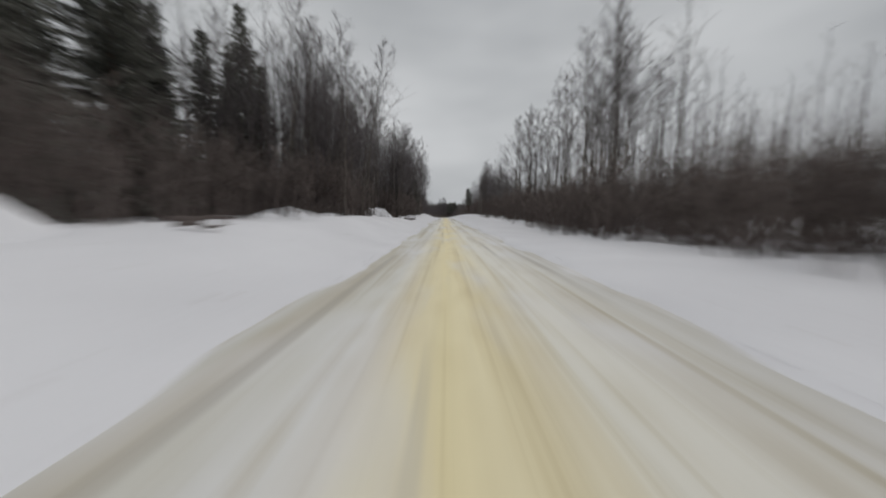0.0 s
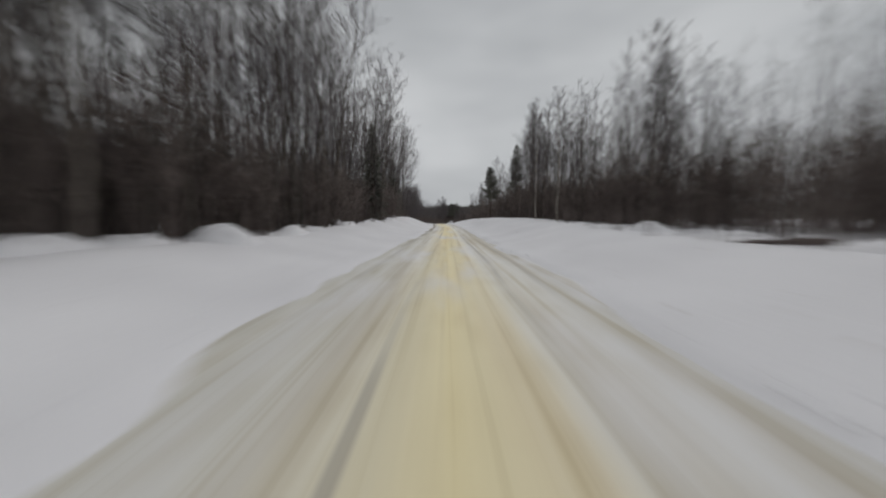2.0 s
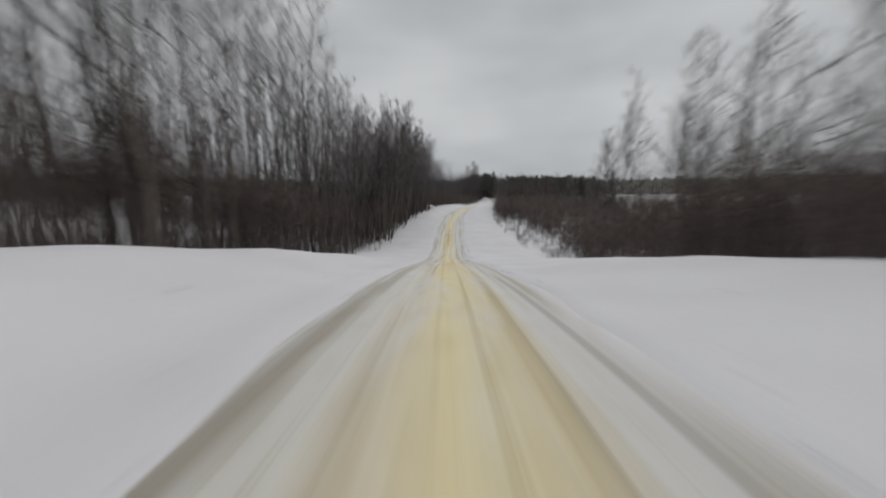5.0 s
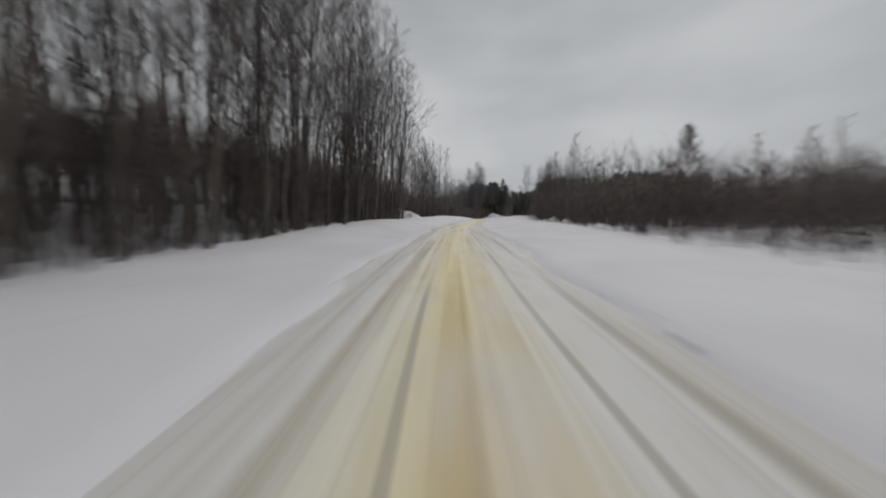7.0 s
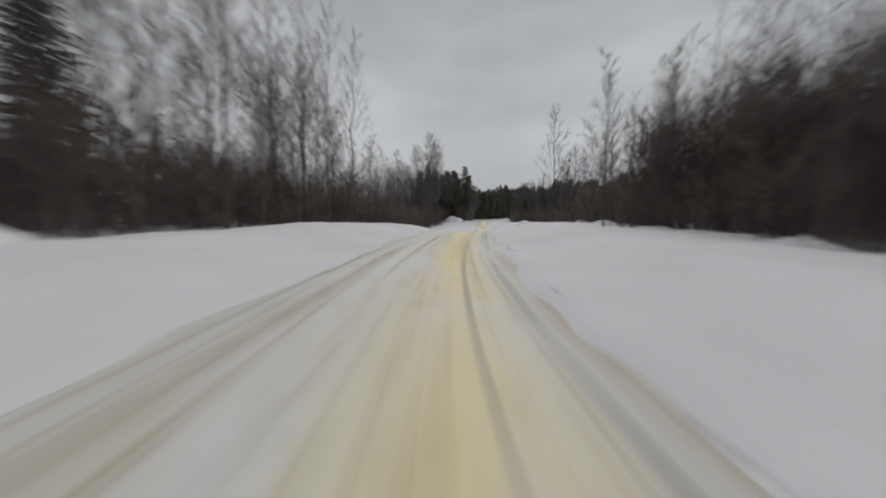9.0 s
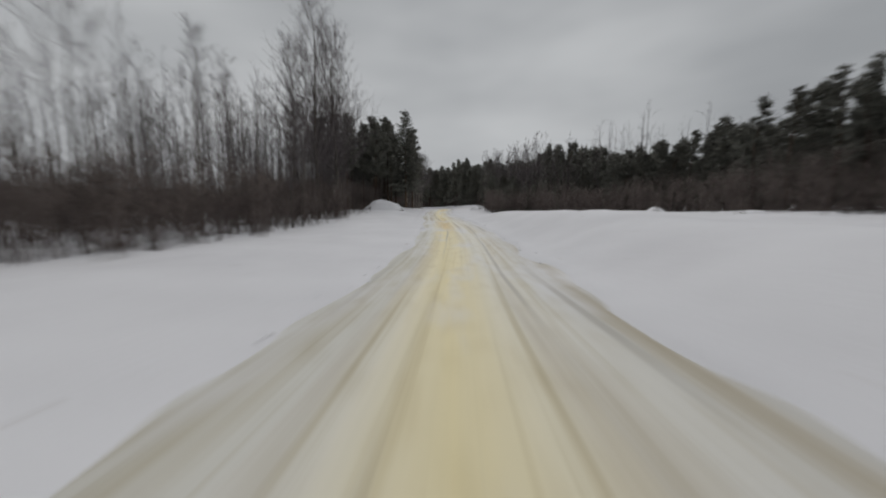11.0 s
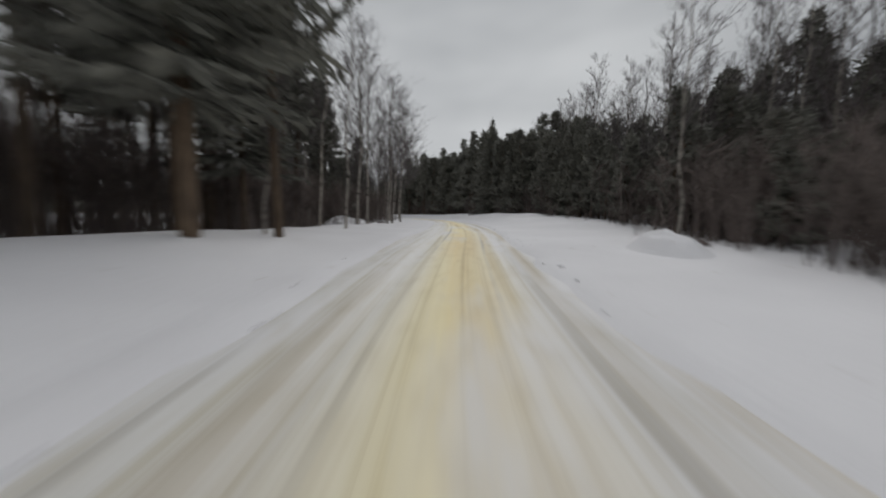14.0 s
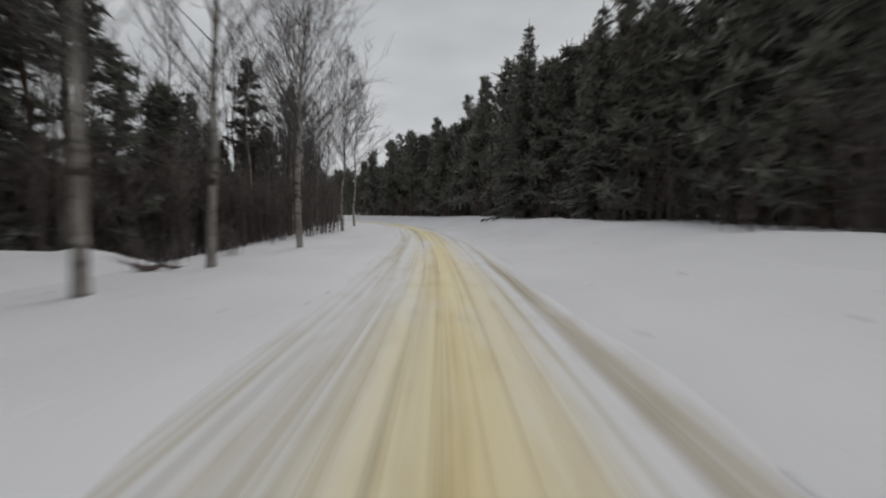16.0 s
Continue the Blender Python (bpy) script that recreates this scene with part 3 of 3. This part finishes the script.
# trees that stand out, left of the road: kind, s, u, height, lean
for k, t_s, t_u, t_h, t_l in [("spruce2", 35, -20, 21, 0), ("spruce1", 30, -20.5, 16, 0), ("spruce2", 10, -14, 15, 0), ("spruce2", 17, -16, 17, 0), ("spruce1", 23, -20, 16, 0),
                              ("spruce0", 86, -7.6, 10, 0), ("spruce1", 112.8, -8.6, 10.8, 0), ("spruce1", 212, -14, 13, 0), ("spruce1", 233, -20.7, 15, 0),
                              ("broad1", 289, -11.2, 18.5, 0), ("broad0", 291.2, -10.2, 17, 0), ("broad0", 294, -15, 17, 0),
                              ("wide0", 311.4, -5.6, 14.8, 0), ("bushy1", 313.6, -4.9, 12.4, 0), ("bushy0", 308.4, -9.6, 13.2, 0), ("bushy1", 310.8, -8.4, 13.4, 0), ("pine2", 314.5, -8.6, 13.5, 0), ("wide1", 317.5, -8.4, 12.5, 0), ("bushy0", 309.8, -11.8, 12.5, 0), ("birch0", 320, -5.2, 9.5, 3),
                              ("pine2", 306, -14.5, 13, 0), ("pine2", 309, -13.4, 13.4, 0), ("pine2", 303, -16, 12.8, 0), ("pine1", 305, -12.6, 12.6, 0),
                              ("pine2", 307, -17, 13, 0), ("pine2", 313.5, -11.2, 14, 0), ("pine2", 318.5, -10.6, 14, 0), ("birch1", 313.8, -5.4, 6.8, 4),
                              ("bigbirch1", 328, -6.8, 13, 2), ("bigbirch0", 331, -6.8, 12.5, 1), ("bigbirch1", 334.2, -5.7, 12, 2), ("bigbirch0", 337.5, -5.7, 12, 5), ("bigbirch1", 342.5, -5.2, 12, 3),
                              ("bigbirch0", 347, -6.6, 12, 3), ("bigbirch0", 352, -8.4, 13, 2), ("bigbirch1", 354, -5.4, 12, 3), ("bigbirch0", 360, -4.9, 12, 3), ("birch1", 322, -7.2, 10, 4),
                              ("pine2", 332, -12.5, 15, 0), ("pine2", 326, -10.8, 14, 0), ("pine2", 321, -12, 14.5, 0), ("young2", 337, -12.2, 8.5, 0), ("young1", 341, -13.5, 8, 0)]:
    plant(k, t_s, t_u, t_h, t_s, t_l)
# trees that stand out, right of the road
for k, t_s, t_u, t_h, t_l in [("birch0", 67.6, 10.6, 10, 0), ("birch1", 73.8, 7.8, 9, 1), ("birch0", 80, 7.9, 9, 0), ("bushy1", 101.9, 7.3, 7.6, 0),
                              ("spruce1", 104.8, 11.9, 12, 0), ("round0", 206.5, 20.7, 8.8, 0), ("spruce1", 190.5, 29.8, 9.4, 0), ("aspen0", 209.6, 11.4, 9, 0), ("aspen1", 251.6, 7.8, 11, 0),
                              ("aspen0", 236.7, 7.6, 9, 0), ("birch1", 316, 7.0, 9.5, 0), ("birch0", 319, 9.6, 8.5, 0), ("birch0", 322, 10, 8, 0), ("birch1", 326, 10.2, 9.5, 0), ("birch2", 331, 10.5, 12, 0), ("birch1", 329, 9.8, 9, 0),
                              ("birch0", 335, 10.2, 9.5, 0), ("birch1", 338, 10.6, 11, 0), ("spruce2", 352.5, 7.6, 13.4, 0), ("spruce1", 344, 7.6, 9.5, 0)]:
    plant(k, t_s, t_u, t_h, t_s, t_l)
# belts, left
stand(4, 34, -1, 15, 25, 20, SPR[1:] + SPR[1:] + ASP[3:], 12, 17, 1)
stand(24, 60, -1, 7.5, 18, 105, ASP[2:], 12, 16, 2, 9, 0.15)
stand(36, 62, -1, 12.8, 20, 85, ASP[2:], 13, 16.5, 35, 8, 0.2)
stand(26, 44, -1, 12, 18, 16, ASP[3:], 16, 19, 44, 6, 0.3)
stand(40, 78, -1, 7.2, 12, 44, ASP[2:], 12, 15.5, 43, 8, 0.1)
stand(60, 130, -1, 6.8, 18, 140, ASP[2:], 13, 17, 12, 10, 0.14)
stand(130, 172, -1, 8.5, 22, 90, ASP[2:], 13, 17, 3, 9, 0.14)
stand(164, 217, -1, 7.4, 20, 120, ASP[2:], 14, 18, 33, 10, 0.14)
stand(166, 206, -1, 8, 14, 44, ASP[2:], 15, 19, 36, 10, 0.14)
stand(225, 246, -1, 8.5, 16, 16, ASP[2:], 12, 15, 13, 4)
stand(213, 262, -1, 12, 26, 60, ASP + BIR, 9, 13, 4, 4, 0.3)
stand(258, 300, -1, 10, 24, 60, ASP + BIR, 8, 11.5, 34, 3, 0.35)
stand(291, 303, -1, 11, 26, 22, ASP[2:], 11, 15, 5, 6, 0.4)
stand(302, 312, -1, 12.5, 26, 28, ASP[2:], 12, 15, 41, 4, 0.4)
stand(316, 328, -1, 10, 20, 22, PIN[2:] + PIN[2:] + ASP[2:4], 12, 15, 15, 2)
stand(320, 384, -1, 10, 26, 52, PIN[1:] + PIN[2:] + ASP[2:] + BIR[2:], 11, 15, 6, 3, 0.5)
stand(334, 352, -1, 12.5, 20, 8, PIN[2:] + ASP[2:4], 13, 16, 39, 2, 0.6)
stand(334, 376, -1, 10.5, 18, 16, YOU, 5, 8.5, 16, 0)
stand(348, 390, -1, 7, 14, 26, BIR[1:] + ASP[1:4], 9.5, 13, 17, 6, 0.6)
stand(378, 500, -1, 7, 30, 80, PIN + YOU, 10, 15, 18, 0, 0.3)
# belts, right
stand(21, 51, 1, 10.5, 20, 60, ASP[2:], 11.5, 15, 7, 1, 0.25)
stand(53, 68, 1, 9.5, 19, 32, ASP[:4], 6.5, 9.0, 20, 1, 0.22)
stand(68, 88, 1, 9.5, 19, 64, ASP[:5], 7.8, 10.2, 30, 1, 0.2)
stand(84, 101, 1, 10, 22, 34, ASP[2:], 11.5, 15, 8, 1, 0.22)
stand(101, 152, 1, 10.5, 22, 80, ASP[:4], 8.5, 11.2, 42, 1, 0.2)
stand(152, 222, 1, 22, 42, 34, ASP[:2] + BIR[:1], 5, 8, 9, 0, 0.5)
stand(212, 262, 1, 10, 26, 200, ASP[:3], 5.0, 9.0, 21, 0, 0.07)
stand(227, 246, 1, 10, 19, 44, ASP[:3], 7.5, 10.5, 29, 0, 0.1)
stand(254, 288, 1, 25, 42, 110, YOU + PIN[:1], 8.0, 10.0, 10, 0, 0.3)
stand(288, 300, 1, 26, 42, 44, YOU + PIN[:1], 7.4, 8.8, 31, 0, 0.3)
stand(299, 322, 1, 24, 38, 90, YOU + PIN[:1], 6.5, 8.2, 22, 0, 0.3)
stand(322, 354, 1, 20, 36, 70, PIN[:2] + YOU, 9.4, 11.8, 37, 0, 0.2)
stand(306, 319, 1, 8.6, 20, 50, YOU, 2.8, 4.2, 23, 0, 0.35)
stand(318, 332, 1, 8.4, 22, 60, YOU, 4.0, 5.7, 27, 0, 0.35)
stand(331, 343, 1, 8.8, 20, 56, YOU, 5.4, 7.8, 28, 0, 0.35)
stand(304, 316, 1, 12, 24, 18, ASP[:4], 7.5, 10, 38, 0, 0.3)
stand(316, 352, 1, 12, 26, 62, ASP[:4] + BIR[1:3], 9.5, 13, 24, 0, 0.3)
stand(341, 356, 1, 8, 24, 44, YOU + PIN[:1] + YOU, 8.5, 11, 32, 0, 0.25)
stand(354, 400, 1, 7.6, 24, 96, YOU + PIN + YOU, 10.5, 14, 25, 0, 0.25)
stand(376, 520, 1, 7, 34, 170, PIN + YOU, 10, 15, 26, 0, 0.2)
for (key, mat_name), found in BATCH.items():
    n0, vs, fs = 0, [], []
    for v, f in found:
        vs.append(v)
        fs.append(f + n0)
        n0 += len(v)
    name = "wood_trunks" if "bark" in mat_name else "wood_crowns"
    tagged(new(name, mesh_of(name, np.concatenate(vs), np.concatenate(fs), bpy.data.materials[mat_name])),
           "trunks of the trees deeper in the wood" if "bark" in mat_name else "crowns of the trees deeper in the wood", "forest", kind="stuff")


# ---- thickets and far woods ----
def clump(seed, stems=7, h=3.2, low=0.25, twigs=6, least=0.5):
    """A bush of thin stems that carry twigs from a share of their height upwards."""
    rnd = random.Random(seed)
    g = Geo()
    for _ in range(stems):
        a = Vector((rnd.uniform(-0.8, 0.8), rnd.uniform(-0.8, 0.8), -0.15))
        hh = h * rnd.uniform(least, 1.1)
        b = a + Vector((rnd.uniform(-0.5, 0.5), rnd.uniform(-0.5, 0.5), hh))
        g.spike(a, b, 0.024)
        for _ in range(twigs):
            c = a.lerp(b, rnd.uniform(low, 0.95))
            g.spike(c, c + Vector((rnd.uniform(-1, 1), rnd.uniform(-1, 1), rnd.uniform(0.3, 1.6))).normalized() * rnd.uniform(0.6, 1.5), 0.02)
    return g.arrays()


CLUMPS = [clump(500 + i) for i in range(6)]
# taller brushwood on bare stems, with the snow showing beneath
LEGGY = [clump(540 + i, 6, 4.6, 0.5, 9, 0.85) for i in range(6)]


def scatter(name, templates, s0, s1, side, u0, u1, count, k0, k1, mat, seed, label, category):
    rnd = np.random.RandomState(seed)
    vs, fs, n = [], [], 0
    s = rnd.uniform(s0, s1, count)
    u = side * (u0 + (u1 - u0) * rnd.uniform(0, 1, count) ** 1.2)
    z = height(s, u)
    x, y, _ = on_line(s, u)
    for i in range(count):
        v, f = templates[rnd.randint(len(templates))]
        k, w = rnd.uniform(k0, k1), rnd.uniform(0, 6.28)
        if k > 0.45 and kept_clear(s[i], u[i]):
            continue
        c, d = math.cos(w) * k, math.sin(w) * k
        vs.append(np.stack([v[:, 0] * c - v[:, 1] * d + x[i], v[:, 0] * d + v[:, 1] * c + y[i], v[:, 2] * k + z[i]], -1))
        fs.append(f + n)
        n += len(v)
    return tagged(new(name, mesh_of(name, np.concatenate(vs), np.concatenate(fs), mat)), label, category, kind="stuff")


THICKET = "dense leafless brown brushwood growing out of the snow"
# stretches: from, to, side, nearest, farthest, how many, size from, to
for j, row in enumerate([(-10, 25, -1, 9, 22, 230, 0.9, 1.5), (25, 60, -1, 7.6, 18, 330, 1.0, 1.7), (60, 95, -1, 7, 18, 330, 0.9, 1.5), (95, 130, -1, 8, 18, 300, 0.9, 1.5),
                         (215, 256, -1, 10, 24, 340, 1.0, 1.75), (254, 296, -1, 9.5, 24, 340, 0.8, 1.3),
                         (360, 420, -1, 7.5, 26, 300, 0.6, 1.2),
                         (-5, 30, 1, 7.4, 20, 300, 0.9, 1.35), (30, 65, 1, 8.5, 20, 320, 0.9, 1.4), (65, 100, 1, 9, 20, 330, 0.9, 1.5), (100, 150, 1, 9, 22, 400, 0.9, 1.5),
                         (150, 190, 1, 13, 34, 360, 0.8, 1.4), (190, 225, 1, 10, 34, 380, 0.9, 1.5), (140, 225, 1, 34, 62, 260, 0.9, 1.6), (225, 256, 1, 9.5, 26, 320, 0.7, 1.3), (254, 300, 1, 20, 38, 280, 0.8, 1.3),
                         (298, 326, 1, 13, 30, 240, 0.8, 1.2), (304, 318, 1, 7.4, 14, 130, 0.6, 1.1), (316, 350, 1, 8.4, 13, 260, 0.6, 1.15), (345, 410, 1, 7, 18, 260, 0.7, 1.2)]):
    scatter("thicket", CLUMPS, *row, SHRUB, 600 + j, THICKET, "bushes")
for j, row in enumerate([(130, 170, -1, 9, 22, 380, 0.8, 1.15), (168, 217, -1, 8.6, 22, 620, 0.8, 1.15), (294, 318, -1, 12, 24, 220, 0.6, 0.95), (303, 326, -1, 9.4, 15, 190, 0.6, 0.85),
                         (322, 366, -1, 10.2, 24, 420, 0.6, 0.95), (324, 372, -1, 9.6, 14, 240, 0.75, 1.0), (346, 404, -1, 6.2, 12, 210, 0.6, 0.9),
                         (225, 241, 1, 10.5, 18, 110, 1.15, 1.5)]):
    scatter("thicket", LEGGY, *row, SHRUB, 660 + j, "dense brown brushwood on bare stems above the snow", "bushes")


# dry stems that stick out of the snow in front of the woods
for j, (d0, d1, side, du0, du1, count) in enumerate([(0, 60, -1, 6.5, 9, 60), (60, 130, -1, 6.0, 8, 90), (130, 216, -1, 6.5, 11, 50), (216, 310, -1, 8, 11, 110), (316, 380, -1, 6.5, 11, 130),
                                                     (0, 70, 1, 6.5, 9, 90), (70, 150, 1, 7.5, 10, 90), (150, 225, 1, 8.5, 13, 150), (225, 256, 1, 8, 11, 60), (256, 306, 1, 14, 24, 70), (306, 380, 1, 6.6, 9.5, 130)]):
    scatter("dry_stems", CLUMPS, d0, d1, side, du0, du1, count, 0.15, 0.42, SHRUB, 1200 + j, "thin dry stems sticking out of the snow", "weeds")


def slim_tree(seed, h=12.0):
    (v1, f1), (v2, f2), (v3, f3) = bare_tree(h, seed, 14, 0.85, 0.25, 1, 4)
    return np.concatenate([v1, v2, v3]), np.concatenate([f1, f2 + len(v1), f3 + len(v1) + len(v2)])


SLIM = [slim_tree(800 + i) for i in range(5)]
WOOD = "distant leafless forest standing close together"
for j, row in enumerate([(20, 62, -1, 10, 40, 230, 0.9, 1.35), (62, 140, -1, 9, 36, 330, 1.0, 1.4), (140, 217, -1, 11, 40, 260, 0.9, 1.4), (215, 300, -1, 24, 55, 100, 0.7, 1.0),
                         (284, 350, -1, 17, 48, 300, 0.9, 1.3), (350, 420, -1, 22, 50, 90, 0.9, 1.2), (24, 50, 1, 14, 42, 70, 0.85, 1.25), (50, 86, 1, 13, 40, 130, 0.55, 0.85), (86, 112, 1, 13, 44, 70, 0.75, 1.2), (112, 150, 1, 14, 44, 90, 0.55, 0.85),
                         (150, 220, 1, 40, 70, 60, 0.4, 0.65), (130, 270, 1, 65, 130, 200, 0.5, 0.8), (220, 262, 1, 24, 50, 70, 0.5, 0.8), (300, 380, 1, 22, 46, 110, 0.9, 1.2)]):
    scatter("far_wood", SLIM, *row, TWIG, 900 + j, WOOD, "forest")


def far_ridge():
    """A low wooded hill across the end of the view."""
    rnd = np.random.RandomState(31)
    g = Geo()
    az = np.radians(np.linspace(-75, 75, 90))
    v = []
    for r, z in ((430, -8), (560, 14), (640, 22), (760, 20)):
        zz = z + (0 if z < 0 else 1) * (2.5 * np.sin(az * 5 + r) + 1.5 * np.sin(az * 13 + r))
        v.append(np.stack([r * np.sin(az), 240 + r * np.cos(az), zz], -1))
    v = np.concatenate(v)
    i = (np.arange(3)[:, None] * 90 + np.arange(89)[None]).ravel()
    g.add(v, np.concatenate([np.stack([i, i + 1, i + 91], -1), np.stack([i, i + 91, i + 90], -1)])[:, ::-1])
    for _ in range(5200):
        a, e = radians(rnd.uniform(-74, 74)), rnd.uniform(0, 1)
        r = 430 + 215 * e
        z = np.interp(r, [430, 560, 640], [-8, 14, 22])
        h = rnd.uniform(5, 10)
        x, y = r * math.sin(a), 240 + r * math.cos(a)
        g.spike((x, y, z - 3), (x + rnd.uniform(-0.5, 0.5), y, z + h), rnd.uniform(1.0, 2.2), 5)
    return tagged(new("far_ridge", mesh_of("far_ridge", *g.arrays(), NEEDLE)), "distant dark wooded hill under the grey sky", "forest", kind="stuff")


far_ridge()


# ---- snow mounds, clods and fallen branches ----
def snow_mound(s, u, along, across, h, seed):
    """A ploughed heap of snow: its middle, half length, half width and height."""
    g = np.linspace(-1, 1, 29)
    A, B = np.meshgrid(g, g, indexing="ij")
    q = np.clip(1 - (A ** 2 + B ** 2), 0, 1)
    lump = 1 + 0.25 * hash_noise(A * 2.2 + seed, B * 2.2, seed) + 0.12 * hash_noise(A * 6 + seed, B * 6, seed + 1)
    S, U = s + A * along, u + B * across
    z = height(S, U) - 0.1 + (h + 0.1) * q ** (1.0 if h > 0.6 else 1.6) * lump
    x, y, _ = on_line(S, U)
    x0, y0, _ = on_line(s, u)
    z0 = ground_at(s, u)
    i = np.arange(28)[:, None] * 29 + np.arange(28)[None]
    f = np.stack([i, i + 1, i + 30, i + 29], -1).reshape(-1, 4)[:, ::-1]
    ob = new("snow_mound", mesh_of("snow_mound", np.stack([x - x0, y - y0, z - z0], -1).reshape(-1, 3), f, SNOW, True))
    ob.location = (x0, y0, z0)
    return tagged(ob, "rounded heap of ploughed white snow beside the road", "snow heap", "snow heaps along the road")


for j, row in enumerate([(4.5, -9.6, 3.0, 3.2, 1.1), (22, -10, 3.5, 2.5, 0.5), (31, -10.5, 3, 2.5, 0.5), (44.7, -9.0, 3.0, 2.2, 1.35), (222, -11.4, 3.2, 4.2, 1.1), (258, 5.4, 2, 1.2, 0.5),
                         (303.2, -7.4, 2.2, 2.8, 1.25), (313.4, 5.2, 1.5, 1.0, 0.5), (336, -9.9, 5.0, 2.2, 1.15), (334, 6.4, 3.6, 2.2, 0.16)]):
    snow_mound(*row, 40 + j)
# small heaps along the foot of the woods: from, to, u, how many
lumps = random.Random(77)
for l0, l1, lu, count in [(14, 40, -8.6, 7), (54, 94, -6.8, 16), (96, 128, -8.6, 6), (34, 66, 8.0, 8), (186, 250, 9.6, 9), (262, 300, 16, 6)]:
    for q in range(count):
        snow_mound(l0 + (l1 - l0) * (q + lumps.random()) / count, lu + lumps.uniform(-0.8, 0.8), lumps.uniform(0.8, 2.2), lumps.uniform(0.6, 1.3), lumps.uniform(0.15, 0.4) , 100 + q)


def clod_shape(seed):
    """A rough lump of snow."""
    rnd = random.Random(seed)
    v, f = [], []
    for i, (z, k) in enumerate(((-0.4, 0.8), (0.15, 1.0), (0.6, 0.55))):
        for j in range(6):
            a = j * math.pi / 3 + i * 0.5
            q = k * rnd.uniform(0.7, 1.2)
            v.append((q * math.cos(a), q * math.sin(a), z * rnd.uniform(0.8, 1.2)))
    v.append((0, 0, 0.75))
    for i in (0, 6):
        for j in range(6):
            a, b = i + j, i + (j + 1) % 6
            f += [(a, b, b + 6), (a, b + 6, a + 6)]
    f += [(12 + j, 12 + (j + 1) % 6, 18) for j in range(6)]
    return np.array(v), np.array(f)


def snow_clods():
    """Crumbs of snow thrown up along both edges of the road and on its verges."""
    rnd = np.random.RandomState(91)
    shapes = [clod_shape(60 + i) for i in range(5)]
    vs, fs, n = [], [], 0
    for _ in range(1000):
        s, side = rnd.uniform(0, 375), rnd.choice([-1, 1])
        u = np.interp(s, GRID, MID) + side * (np.interp(s, GRID, HALF) + 0.1 + abs(rnd.normal(0, 0.22)))
        k, w = rnd.uniform(0.02, 0.05) * (1.6 if rnd.rand() < 0.1 else 1), rnd.uniform(0, 6.28)
        v, f = shapes[rnd.randint(5)]
        c, d = math.cos(w) * k, math.sin(w) * k
        x, y, _ = on_line(s, u)
        vs.append(np.stack([v[:, 0] * c - v[:, 1] * d + x, v[:, 0] * d + v[:, 1] * c + y, v[:, 2] * k * 0.5 + ground_at(s, u)], -1))
        fs.append(f + n)
        n += len(v)
    return tagged(new("snow_clods", mesh_of("snow_clods", np.concatenate(vs), np.concatenate(fs), SNOW, True)), "small lumps of snow strewn along the road edges", "snow", kind="stuff")


snow_clods()


def fallen_branch(s, u, length, turn, thick, seed):
    rnd = random.Random(seed)
    g = Geo()
    pts = [Vector((length * (k / 5 - 0.5), rnd.uniform(-0.12, 0.12), 0.05 + rnd.uniform(0, 0.12))) for k in range(6)]
    g.tube(pts, [thick * k for k in (0.9, 1, 0.85, 0.7, 0.5, 0.15)], 7)
    x, y, h = on_line(s, u)
    ob = new("fallen_branch", mesh_of("fallen_branch", *g.arrays(), SHRUB, True))
    ob.matrix_basis = Matrix.Translation((x, y, ground_at(s, u))) @ Matrix.Rotation(turn - float(h), 4, "Z")
    for _ in range(6):
        a = pts[rnd.randint(1, 4)]
        w = Geo()
        w.spike(a, a + Vector((rnd.uniform(-0.6, 0.6), rnd.uniform(-0.6, 0.6), rnd.uniform(0, 0.4))), 0.025)
        new("twig", mesh_of("twig", *w.arrays(), SHRUB)).parent = ob
    return tagged(ob, "dark broken branch lying half sunk in the snow", "branch", "fallen branches")


for j, row in enumerate([(9, -6.4, 1.6, 0.3, 0.08), (7.5, -5.4, 0.9, 0.7, 0.06), (45.0, -4.6, 1.5, 0.1, 0.19), (57, 6.9, 1.6, 2.6, 0.08), (301, -4.6, 0.45, 0.3, 0.05), (337.5, -9.3, 1.4, 0.2, 0.09),
                         (337, -6.6, 0.9, 0.3, 0.08), (313.6, 5.9, 0.7, 2.4, 0.06)]):
    fallen_branch(*row, 70 + j)

for kind, (root, h0) in PROTO.items():
    if kind not in USED:
        for o in (*root.children_recursive, root):
            bpy.data.objects.remove(o)
